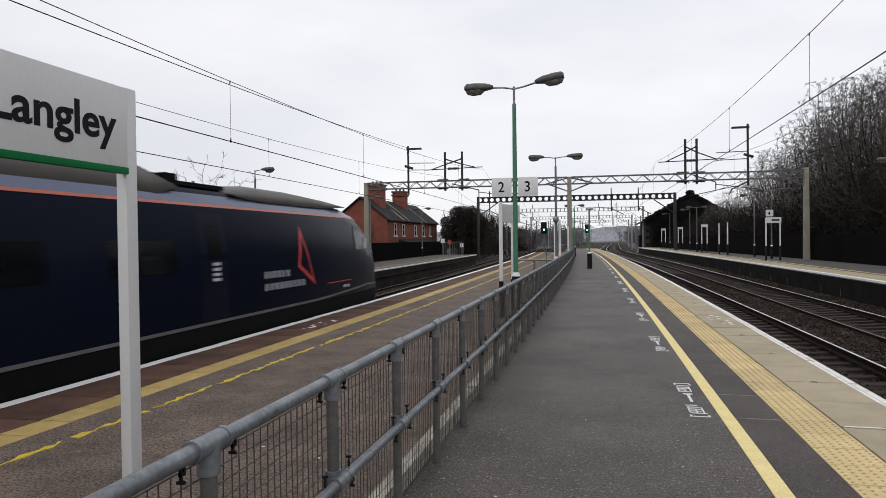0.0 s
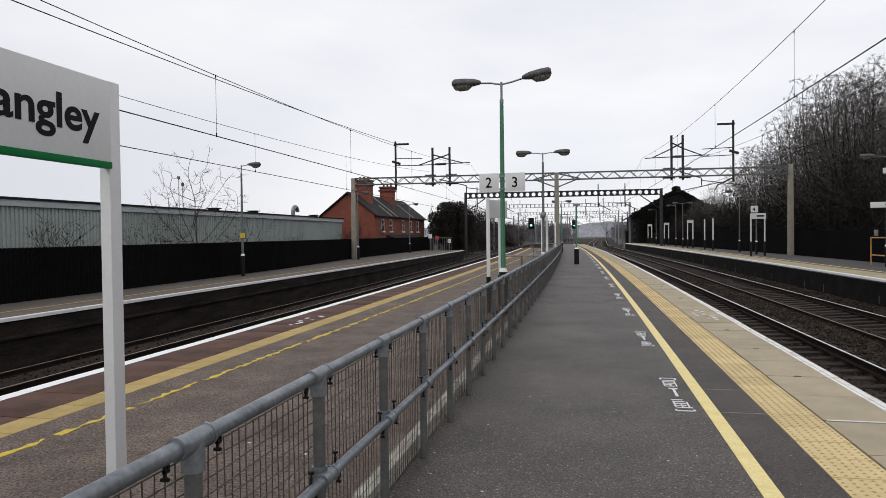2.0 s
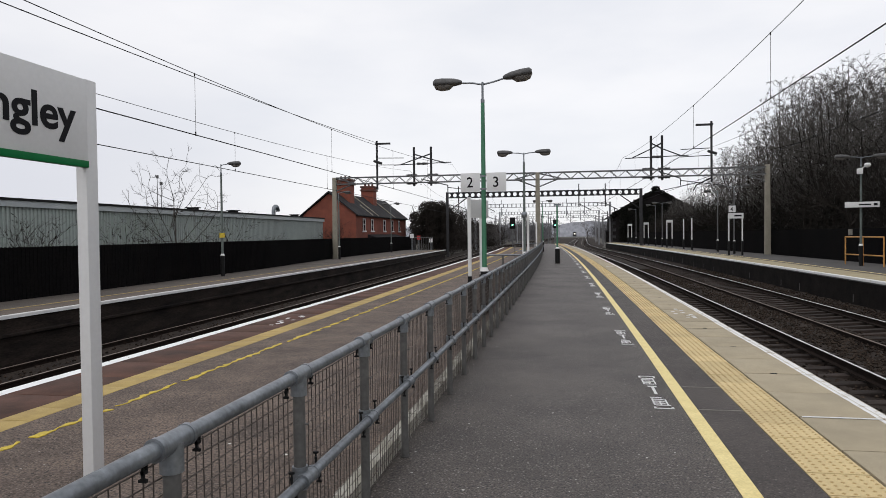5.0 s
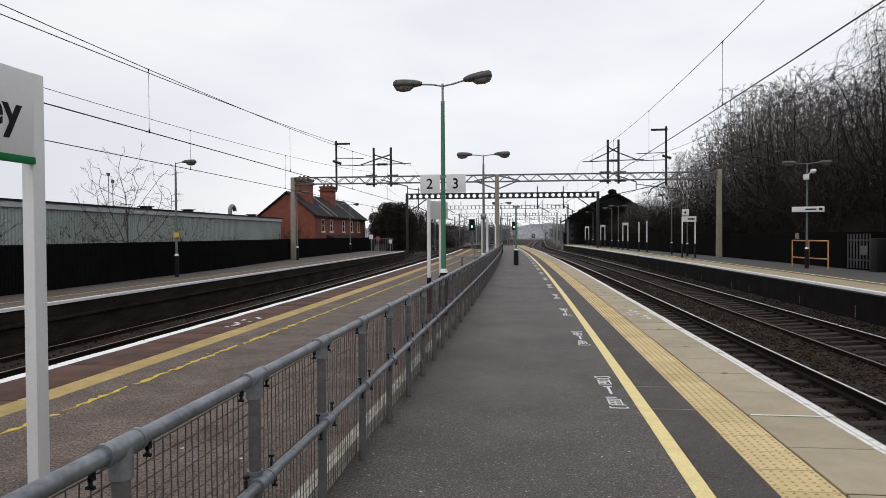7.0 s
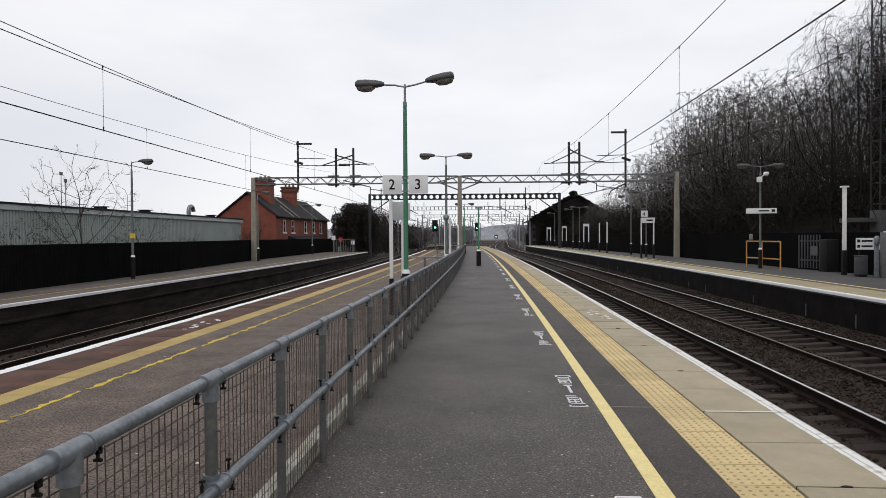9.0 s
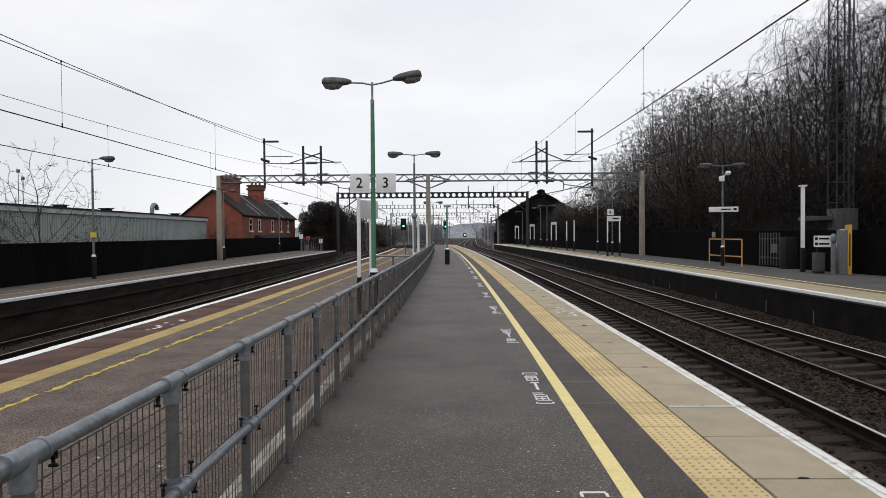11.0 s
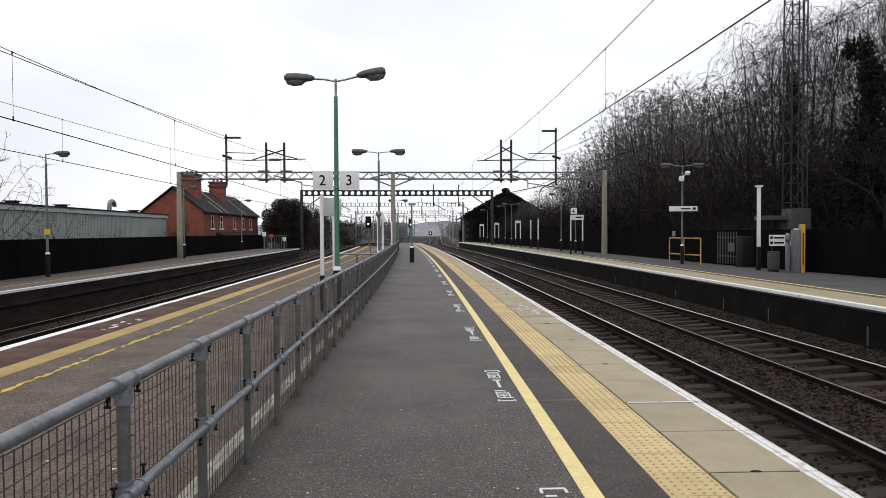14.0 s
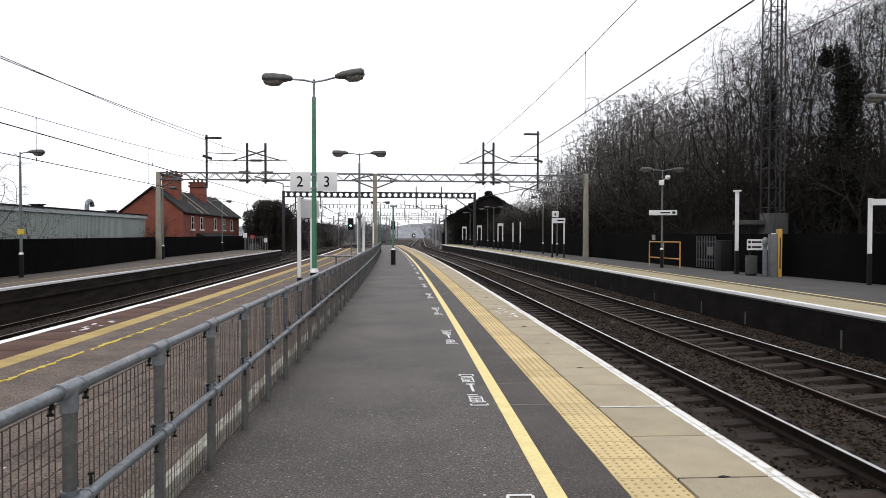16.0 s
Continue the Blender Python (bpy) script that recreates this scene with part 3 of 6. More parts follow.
def track(xl, zl, xr, zr, y0, y1, y_to, label, sink=0.0):
    t = thing("railway_track", label, "track", kind="structure")
    for x, z in ((xl, zl), (xr, zr)):
        r = part("rail", strip(rail_profile(x, z), -30, 420, 4.0), RAIL, t, "rust-brown steel rail")
        part("railhead", strip([(x - 0.028, z - 0.004), (x + 0.024, z - 0.004), (x + 0.022, z), (x - 0.026, z)], -30, 420, 4.0), RAILTOP if x > 0 and x != 6.83 else RAILDULL, r, "polished bright rail top" if x > 0 and x != 6.83 else "dull brown rail top")
    cx, cz, tilt = (xl + xr) / 2, (zl + zr) / 2 - 0.175 - sink, math.degrees(math.atan2(zr - zl, xr - xl))
    y = y0
    while y < y1:
        m = spot(cx, y, cz) @ pose(0, 0, 0, 0, -tilt, 0)
        ob = part("sleeper", sleeper_me, None, t, at=m)
        y += 0.68
    far = Shape()
    while y < y_to:
        far.box(-1.28, 1.28, -0.125, 0.125, -0.15, 0.0, spot(cx, y, cz) @ pose(0, 0, 0, 0, -tilt, 0))
        y += 0.68
    ob = part("far_sleepers", far, SLEEPER, t, "sleepers receding along the line")
    ob["kind"] = "stuff"
    return t


def bed_z(x):
    """Ballast level across the line: heaped against the side platform, drawn down along the fast lines."""
    if x < 0:
        return -1.15 + 0.03 * math.sin(x * 2.1)
    return -1.07 + 0.04 * math.sin(x * 2.1) + (0.22 * min(1.0, (x - 8.5) / 0.8) if x > 8.5 else 0.0)


bed = Shape()
for rng_x in ([-12.05 + i * 0.19 for i in range(33)], [2.60 + i * 0.19 for i in range(37)]):
    ys = [-6 + i * 0.42 for i in range(150)] + [57 + i * 3.0 for i in range(122)]
    k = len(bed.v)
    for yy in ys:
        for x in rng_x:
            bed.v.append(tuple(on(x, yy, bed_z(x) + 0.028 * noise.noise((x * 3, yy * 3, 0)) + 0.02 * random.uniform(-1, 1))))
    n = len(rng_x)
    bed.f += [(k + j * n + i, k + j * n + i + 1, k + (j + 1) * n + i + 1, k + (j + 1) * n + i) for j in range(len(ys) - 1) for i in range(n - 1)]
tagged(part("ballast_bed", bed, BALLAST), "dirty brown ballast between the platforms", "ballast", kind="structure")
bed_far = strip([(-14, -1.18), (12, -1.18), (12, -1.24), (-14, -1.24)], 60, 420, 6.0)
tagged(part("ballast_far", bed_far, BALLAST), "ballast of the line running into the distance", "ballast", kind="structure")

track(3.60, -0.91, 5.10, -0.82, 4.0, 60, 260, "near slow line with polished rails and dark sleepers", 0.035)
track(6.83, -0.91, 8.30, -0.81, 8.0, 62, 260, "second slow line beside the side platform")
track(-8.28, -0.97, -6.78, -0.89, 6.0, 40, 260, "fast line along the island platform")
track(-11.42, -1.0, -9.92, -0.92, 6.0, 60, 260, "fast line along the far side platform")

stones = Shape()
rs = random.Random(5)
for i in range(46000):
    u = rs.random()
    yy = 5.5 + 46 * u ** 1.6
    x = rs.choice((rs.uniform(4.9, 7.2), rs.uniform(3.2, 9.2), rs.uniform(-11.9, -6.3), rs.uniform(8.4, 9.3), rs.uniform(5.0, 7.0)))
    c, s = on(x, yy, bed_z(x) + rs.uniform(-0.02, 0.03)), rs.uniform(0.020, 0.046)
    a = rs.uniform(0, 6.28)
    pts = [(math.cos(a + k * 1.571) * s * rs.uniform(0.7, 1.2), math.sin(a + k * 1.571) * s * rs.uniform(0.7, 1.2), rs.uniform(-0.3, 0.3) * s) for k in range(4)]
    pts += [(rs.uniform(-0.3, 0.3) * s, rs.uniform(-0.3, 0.3) * s, s * rs.uniform(0.6, 1.0)), (0, 0, -s)]
    stones.add([(c.x + p[0], c.y + p[1], c.z + p[2]) for p in pts], [(0, 1, 4), (1, 2, 4), (2, 3, 4), (3, 0, 4), (1, 0, 5), (2, 1, 5), (3, 2, 5), (0, 3, 5)])
me = bpy.data.meshes.new("ballast_stones")
me.from_pydata(stones.v, [], stones.f)
tagged(part("ballast_stones", me, STONE), "loose angular ballast stones between the rails", "ballast", kind="stuff")


# ---- tube and mesh fence down the island ----
fence = thing("tube_fence", "grey galvanised tube fence with wire mesh panels down the island platform", "fence")
FX, FTOP, FMID, FSTEP = -1.222, 1.008, 0.552, 0.980
post_sh = Shape().tube((0, 0, 0), (0, 0, FTOP), 0.027, n=14).tube((0, 0, 0.788), (0, 0, 0.794), 0.0282, n=14).tube((0.028, 0, 0.79), (0.045, 0, 0.79), 0.005, n=6).tube((0, 0, 0.0), (0, 0, 0.012), 0.033, n=14)
post_me = post_sh.mesh("post", smooth=False)
post_me.materials.append(POSTGREY)
tee_me = Shape().tube((0, -0.075, FTOP), (0, 0.075, FTOP), 0.0335, n=14).tube((0, -0.088, FTOP), (0, -0.072, FTOP), 0.0365, n=14).tube((0, 0.072, FTOP), (0, 0.088, FTOP), 0.0365, n=14).tube((0, 0, FTOP - 0.09), (0, 0, FTOP), 0.036, n=14).mesh("tee_fitting")
tee_me.materials.append(GALV)
cross_me = Shape().tube((0, 0, FMID - 0.05), (0, 0, FMID + 0.05), 0.036, n=12).tube((0.035, -0.06, FMID), (0.035, 0.06, FMID), 0.032, n=12).tube((0.035, -0.068, FMID), (0.035, -0.054, FMID), 0.035, n=12).tube((0.035, 0.054, FMID), (0.035, 0.068, FMID), 0.035, n=12).mesh("cross_fitting")
cross_me.materials.append(GALV)
clip_me = Shape().box(-0.006, 0.006, -0.004, 0.016, -0.050, -0.040).box(-0.005, 0.005, 0.010, 0.017, -0.050, -0.026).loft([[(x, y, z) for x, y in ((-0.013, -0.005), (0.013, -0.005), (0.013, 0.005), (-0.013, 0.005))] for z in (-0.072, -0.064)] + [[(x, y, z) for x, y in ((-0.004, -0.004), (0.004, -0.004), (0.004, 0.004), (-0.004, 0.004))] for z in (-0.060, -0.012)]).mesh("mesh_clip")
clip_me.materials.append(BLACK)
mesh_sh = Shape()
for i in range(19):
    yy = 0.04 + i * 0.05
    mesh_sh.path([(0.002 * math.sin(i * 2.3 + k * 1.7), yy + 0.0012 * math.sin(i * 1.3 + k * 2.1), 0.05 + k * 0.181) for k in range(6)], 0.0025, 4)
lie_sh = Shape()
for j in range(18):
    zz = 0.06 + j * 0.0525
    lie_sh.path([(0.004, 0.0 + k * FSTEP / 4, zz + 0.004 * math.sin(j * 1.9 + k * 2.6) * (0 < k < 4)) for k in range(5)], 0.0027, 4)
mesh_me = mesh_sh.mesh("mesh_panel")
mesh_me.materials.append(WIRE)
lie_me = lie_sh.mesh("wire_grid")
lie_me.materials.append(WIRE_PALE)
N_POST = 85
post_y = [-0.125 + FSTEP * (i - 7) for i in range(N_POST)]
for i, yy in enumerate(post_y):
    part("post", post_me, None, fence, at=spot(FX, yy))
    part("tee_fitting", tee_me, None, fence, at=spot(FX, yy))
    part("cross_fitting", cross_me, None, fence, at=spot(FX, yy))
    if -1 < yy < 22:
        for dy in (-0.14, 0.14):
            part("mesh_clip", clip_me, None, fence, at=spot(FX, yy + dy, FTOP))
            part("mesh_clip", clip_me, None, fence, at=spot(FX + 0.035, yy + dy, FMID))
            part("mesh_clip", clip_me, None, fence, at=spot(FX + 0.02, yy + dy, FMID) @ pose(0, 0, 0, 180, 0, 20))
    panel = part("mesh_panel", mesh_me, None, fence, at=spot(FX - 0.035, yy))
    part("wire_grid", lie_me, None, panel)
part("top_rail", Shape().path([on(FX, y, FTOP) for y in stations(post_y[0], post_y[-1], 1.87)], 0.0265, 14), GALV, fence, "round galvanised top rail", smooth=False)
part("mid_rail", Shape().path([on(FX + 0.035, y, FMID) for y in stations(post_y[0], post_y[-1], 1.87)], 0.0245, 12), GALV, fence, "round galvanised middle rail")

# low barriers across the west half of the island
for yb, xl in ((20.2, -2.5), (46.0, -3.0)):
    b = thing("cross_barrier", "low grey tube barrier across the island platform", "barrier", *on(-2.4, yb), group="cross barriers")
    part("rail", Shape().tube((xl + 2.4, 0, 1.0), (1.2, 0, 1.0), 0.026, n=10), GALV, b)
    part("mid_rail", Shape().tube((xl + 2.4, 0, 0.5), (1.2, 0, 0.5), 0.024, n=10), GALV, b)
    for xx in (xl + 2.4, (xl + 3.6) / 2, 1.15):
        part("post", Shape().tube((xx, 0, 0), (xx, 0, 1.0), 0.03, n=10), POSTGREY, b)


# ---- station name sign ----
sign = thing("station_sign", "white station name board with a green lower edge on white posts", "sign", -3.215, 4.03, 0)
for yy in (0.0, -1.98):
    part("post", Shape().box(-0.04, 0.04, yy - 0.055, yy + 0.055, 0, 2.685), SIGN_WHITE, sign, "square white post", bevel=0.006)
part("board", Shape().box(0.0, 0.03, -1.97, -0.045, 2.14, 2.68), SIGN_WHITE, sign, "white enamel board", bevel=0.004, at=pose(0.015, 0, 0))
part("green_edge", Shape().box(0.0, 0.045, -1.97, -0.045, 2.098, 2.142), SIGN_GREEN, sign, "green strip", at=pose(0.008, 0, 0), bevel=0.003)
# face looks along +x, words run along +y
face = Matrix(((0, 0, 1, 0.047), (1, 0, 0, -1.135), (0, 1, 0, 2.312), (0, 0, 0, 1)))
word = lettering("name_lettering", "Langley", 0.295, LETTER, sign, face, depth=0.001, label="black place name", bold=0.0060)
wide = max(v.co.x for v in word.data.vertices)
word.data.transform(Matrix.Diagonal((0.985 / wide, 1, 1, 1)))


# ---- platform lamps ----
def lamp_head(sh_body, sh_lens, side, tilt):
    rings, lens = [], []
    for x, w, h in ((0.0, 0.045, 0.04), (0.06, 0.075, 0.065), (0.16, 0.115, 0.09), (0.38, 0.135, 0.105), (0.54, 0.125, 0.10), (0.585, 0.085, 0.06)):
        m = pose(0, 0, 0, 0, -tilt, 0)
        rings.append([tuple(m @ Vector((x, w * math.cos(a), h * max(-0.55, math.sin(a)) + 0.01))) for a in [2 * math.pi * i / 14 for i in range(14)]])
    for x, w, h in ((0.18, 0.06, 0.05), (0.26, 0.105, 0.115), (0.42, 0.112, 0.13), (0.53, 0.09, 0.10), (0.57, 0.04, 0.04)):
        m = pose(0, 0, 0, 0, -tilt, 0)
        lens.append([tuple(m @ Vector((x, w * math.cos(a), -0.012 + h * min(0.1, math.sin(a))))) for a in [2 * math.pi * i / 14 for i in range(14)]])
    sh_body.loft([[(side * p[0], p[1], p[2]) for p in r] for r in rings])
    sh_lens.loft([[(side * p[0], p[1], p[2]) for p in r] for r in lens])


def platform_lamp(x, y, z, h=4.72, heads=(-1, 1), half=0.42, rz=0.0, paint=None, arms=None, label="", band=True, lift=0):
    paint = paint or GREEN
    p = on(x, y, z)
    t = thing("platform_lamp", label or "green platform lamp post with two grey lamp heads", "lamp", p.x, p.y, p.z, group="platform lamps", rz=rz)
    k = h / 4.72
    part("column", Shape().tube((0, 0, 0.95), (0, 0, 3.2 * k), 0.05, 0.045, n=14).tube((0, 0, 3.2 * k), (0, 0, 4.35 * k), 0.045, 0.038, n=14), paint, t, smooth=False)
    part("upper_column", Shape().tube((0, 0, 4.3 * k), (0, 0, h), 0.023, n=12).tube((0, 0, 4.3 * k), (0, 0, 4.37 * k), 0.040, n=12), GALV if arms is None else paint, t)
    if band:
        part("base", Shape().tube((0, 0, 0), (0, 0, 0.88), 0.085, n=14), BLACK, t, "black base sleeve")
        part("white_band", Shape().tube((0, 0, 0.88), (0, 0, 0.96), 0.092, 0.06, n=14), WHITE, t, "white collar")
    for s in heads:
        tilt = (0, lift)[s > 0]
        part("bracket", Shape().path([(0, 0, h - 0.05), (s * half * 0.5, 0, h - 0.01), (s * half, 0, h + math.tan(radians(tilt)) * 0.30)], 0.018, 8), GALV, t)
        sb, sl = Shape(), Shape()
        lamp_head(sb, sl, s, tilt)
        at = pose(s * half, 0, h + math.tan(radians(tilt)) * 0.30)
        part("lamp_head", sb, LAMPSHELL, t, "grey lamp housing", at=at, smooth=True)
        part("lamp_bowl", sl, LENS, t, "clear lamp bowl", at=at, smooth=True)
    return t


platform_lamp(-1.66, 13.6, 0, 4.70, lift=9)
platform_lamp(-1.47, 25.7, 0, 4.70, paint=LAMP_GREY, label="weathered grey-green platform lamp post with two lamp heads")
for yy in (62.0,):
    platform_lamp(-1.2, yy, 0, 4.6, heads=(-1, 1), half=0.3)
platform_lamp(-14.30, 26.5, -0.01, 4.75, heads=(1,), half=0.3, label="single-headed grey-green lamp post by the black fence", paint=LAMP_GREY)
platform_lamp(-15.5, 46.0, -0.01, 4.75, heads=(1,), half=0.3, label="single-headed grey-green lamp post by the black fence", paint=LAMP_GREY)
platform_lamp(-15.9, 64.0, -0.01, 4.75, heads=(1, -1), half=0.3, label="lamp post by the black fence with a sign", paint=LAMP_GREY)
for x, yy, hd in ((12.8, 32.2, (-1, 1)), (12.2, 50.5, (-1, 1)), (12.4, 56.0, (-1,)), (11.6, 76.0, (-1, 1)), (11.9, 82.0, (-1,)), (11.6, 95.0, (-1,)), (13.3, 17.2, (-1, 1))):
    platform_lamp(x, yy, 0.06, 5.18 if yy < 20 else 4.75, heads=hd, half=0.45, rz=0, label="pale-headed grey-green lamp post on the side platform", paint=LAMP_GREY if yy < 40 else STEEL)


# ---- number signs 2 and 3 ----
num = thing("platform_number_sign", "pair of white platform number panels on the lamp post", "sign", *on(-1.66, 13.6, 0))
for x0, ch in ((-0.455, "2"), (0.07, "3")):
    pn = part("panel", Shape().box(x0, x0 + 0.395, -0.09, -0.065, 2.49, 2.865), SIGN_WHITE, num, "white square panel", bevel=0.003)
    lettering("numeral", ch, 0.29, LETTER, pn, pose(x0 + 0.12, -0.092, 2.58, 90, 0, 0), depth=0.001, squeeze=0.95, bold=0.003)
part("bracket", Shape().box(-0.44, 0.45, -0.063, -0.045, 2.53, 2.56).box(-0.44, 0.45, -0.063, -0.045, 2.79, 2.82), GALV, num)
board2 = thing("information_board", "small white notice board on two white legs with black feet", "sign", *on(-2.0, 13.9, 0))
for x, yy in ((0.0, 0.0), (0.15, 0.75)):
    part("leg", Shape().box(x - 0.035, x + 0.035, yy - 0.035, yy + 0.035, 0.76, 2.40), WHITE, board2, "white square leg", bevel=0.004)
    part("foot", Shape().box(x - 0.042, x + 0.042, yy - 0.042, yy + 0.042, 0, 0.76), BLACK, board2, "black foot")
part("board", Shape().box(-0.015, 0.015, 0.02, 0.78, 1.98, 2.36), SIGN_WHITE, board2, bevel=0.003, at=pose(0.01, 0, 0, 0, 0, -22))


# ---- overhead line gantry ----
def lattice_beam(sh, x0, x1, zt, zb, y, n, r=0.035):
    for yy in (y - 0.2, y + 0.2):
        for z in (zt, zb):
            sh.box(x0, x1, yy - r, yy + r, z - r, z + r)
        w = (x1 - x0) / n
        for i in range(n):
            a, b = (zb, zt) if i % 2 == 0 else (zt, zb)
            sh.tube((x0 + i * w, yy, a), (x0 + (i + 1) * w, yy, b), 0.022, n=5)
    for i in range(0, n + 1, 2):
        x = x0 + (x1 - x0) * i / n
        for z in (zt, zb):
            sh.box(x - 0.03, x + 0.03, y - 0.2, y + 0.2, z - 0.02, z + 0.02)


def gantry_post(t, x, h, z0):
    part("post", Shape().loft([[(x + a * w, b * w * 0.8, z) for a, b in ((-1, -1), (1, -1), (1, 1), (-1, 1))] for z, w in ((z0, 0.19), (h * 0.5, 0.165), (h, 0.14))]), POST_CONCRETE, t, "weathered concrete post", bevel=0.015)


GY = 48.0
gan = thing("overhead_gantry", "lattice steel gantry on concrete posts carrying the overhead wires", "gantry", -bend(GY), GY, 0, rz=heading(GY))
for x, h, z0 in ((-16.3, 5.95, -1.3), (-1.46, 5.95, 0.0), (13.75, 6.08, -1.3)):
    gantry_post(gan, x, h, z0)
for x0, x1, n in ((-16.1, -1.6, 28), (-1.3, 13.6, 28)):
    bsh = Shape()
    lattice_beam(bsh, x0, x1, 5.92, 5.45, 0, n)
    part("lattice_beam", bsh, STEEL, gan, "grey lattice beam")
for x, s in ((-16.3, 1), (-1.46, 1), (-1.46, -1), (13.75, -1)):
    part("brace", Shape().tube((x, 0, 5.9), (x + s * 1.6, 0, 5.5), 0.05, n=6), STEEL, gan)
    part("brace", Shape().tube((x, 0, 4.9), (x + s * 1.4, 0, 5.45), 0.05, n=6), STEEL, gan)


def drop_frame(t, xa, xb, top, low):
    """Twin uprights on the beam with a wire-carrying cross arm."""
    for x in (xa, xb):
        part("upright", Shape().box(x - 0.07, x + 0.07, -0.07, 0.07, 5.2, top), DARKSTEEL, t, "dark steel upright")
    cx = (xa + xb) / 2
    part("cross_arm", Shape().tube((xa, 0, top - 0.5), (xb, 0, top - 0.9), 0.05, n=6).tube((xa, 0, top - 0.9), (xb, 0, top - 0.5), 0.05, n=6)
         .tube((cx - 2.1, 0, 6.75), (cx + 2.1, 0, 6.85), 0.035, n=6).tube((xa, 0, top - 0.9), (cx - 1.6, 0, 6.78), 0.04, n=6).tube((xb, 0, top - 0.9), (cx + 1.6, 0, 6.84), 0.04, n=6), DARKSTEEL, t, "dark braced cross arm")
    for ix, iz in ((cx, 6.80), (xa - 0.15, 5.98), (xb + 0.15, 5.98), (xa - 0.15, 5.40), (xb + 0.15, 5.40)):
        rings = []
        for i in range(9):
            for dx, r in ((0.0, 0.065), (0.02, 0.10), (0.05, 0.10), (0.07, 0.065)):
                rings.append([(ix - 0.42 + i * 0.09 + dx, r * math.cos(q), iz + r * math.sin(q)) for q in [math.pi * k / 4 for k in range(8)]])
        part("insulator", Shape().loft(rings), INSUL, t, "dark ribbed insulator")
    part("registration_arm", Shape().tube((xa + 0.5, 0, 5.35), (xa + 0.5, 0, low + 0.35), 0.045, n=6).tube((xa + 0.5, 0, low + 0.75), (xb + 1.2, 0, low + 0.25), 0.04, n=6).tube((xb + 1.2, 0, low + 0.25), (xb + 1.2, 0, low - 0.25), 0.035, n=6)
         .tube((xb + 1.2, 0, low + 0.1), (xb + 4.0, 0, low - 0.3), 0.03, n=6), DARKSTEEL, t, "dark registration arm")


drop_frame(gan, -10.3, -9.05, 8.0, 4.95)
drop_frame(gan, 6.25, 6.98, 8.25, 5.05)
for x, top in ((-13.05, 8.55), (10.2, 9.1)):
    part("mast_head", Shape().box(x - 0.06, x + 0.06, -0.06, 0.06, 5.0, top).box(x - (0.1 if x < 0 else 1.0), x + (1.0 if x < 0 else 0.1), -0.1, 0.1, top - 0.28, top - 0.16).tube((x - 0.25, 0, 7.1), (x + 0.35, 0, 6.9), 0.09, n=8)
         .tube((x, 0, 7.3), (x + (2 if x < 0 else -2), 0, 7.25), 0.03, n=6).tube((x, 0, 6.8), (x + (2 if x < 0 else -2), 0, 6.75), 0.03, n=6), DARKSTEEL, gan, "dark upright with a top bracket")
part("registration_arm", Shape().tube((10.2, 0, 5.3), (9.2, 0, 4.8), 0.05, n=6).tube((9.2, 0, 4.8), (9.0, 0, 4.4), 0.04, n=6).tube((9.4, 0, 5.0), (6.5, 0, 4.4), 0.03, n=6), DARKSTEEL, gan)


def plain_gantry(y, xl, xr, h, label, steel, slim):
    t = thing("overhead_gantry", label, "gantry", -bend(y), y, 0, rz=heading(y), group="far gantries")
    sh = Shape()
    n = max(8, int((xr - xl) / 0.75))
    w = (xr - xl) / n
    for z in (h, h - 0.62):
        sh.box(xl, xr, -0.15, 0.15, z - 0.06 * slim, z + 0.06 * slim)
    for i in range(n if slim == 1 else 0):
        cx, r = xl + (i + 0.5) * w, 0.24
        inn = [(cx + r * math.cos(q), 0, h - 0.31 + r * math.sin(q)) for q in [math.pi * k / 8 for k in range(16)]]
        out = [(cx + max(-w / 2, min(w / 2, 9 * math.cos(q))), 0, h - 0.31 + max(-0.31, min(0.31, 9 * math.sin(q)))) if k % 2 or k % 4 else (cx + w / 2 * round(math.cos(q)), 0, h - 0.31 + 0.31 * round(math.sin(q))) for k, q in enumerate([math.pi * k / 8 for k in range(16)])]
        sh.loft([[(p[0], y, p[2]) for y in (-0.06, 0.06)] + [(o[0], y, o[2]) for y in (0.06, -0.06)] for p, o in zip(inn + inn[:1], out + out[:1])], caps=False)
    for i in range(n + 1 if slim < 1 else 0):
        sh.box(xl + i * w - 0.13 * slim, xl + i * w + 0.13 * slim, -0.12, 0.12, h - 0.62, h)
    part("girder", sh, steel, t, "dark girder with round openings")
    for x in (xl + 0.15, xr - 0.15):
        part("post", Shape().box(x - 0.16, x + 0.16, -0.16, 0.16, -1.2, h + 0.09), steel, t, bevel=0.01)
    part("brace", Shape().tube((xr - 0.2, 0, h - 2.4), (xr - 2.6, 0, h - 0.7), 0.07 * slim, n=6), steel, t)
    part("brace", Shape().tube((xl + 0.2, 0, h - 2.4), (xl + 2.6, 0, h - 0.7), 0.07 * slim, n=6), steel, t)
    for cx in (-10.6, -7.5, 4.35, 7.55):
        part("dropper_arm", Shape().tube((cx - 1, 0, h - 0.5), (cx - 1, 0, 4.9), 0.07, n=6).tube((cx - 1, 0, 5.3), (cx + 0.5, 0, 4.5), 0.05, n=6).tube((cx - 1, 0, h + 0.8), (cx - 1, 0, h), 0.06, n=6).tube((cx - 3, 0, h - 1.5), (cx - 1, 0, h - 1.7), 0.03, n=5), steel, t)
    return t


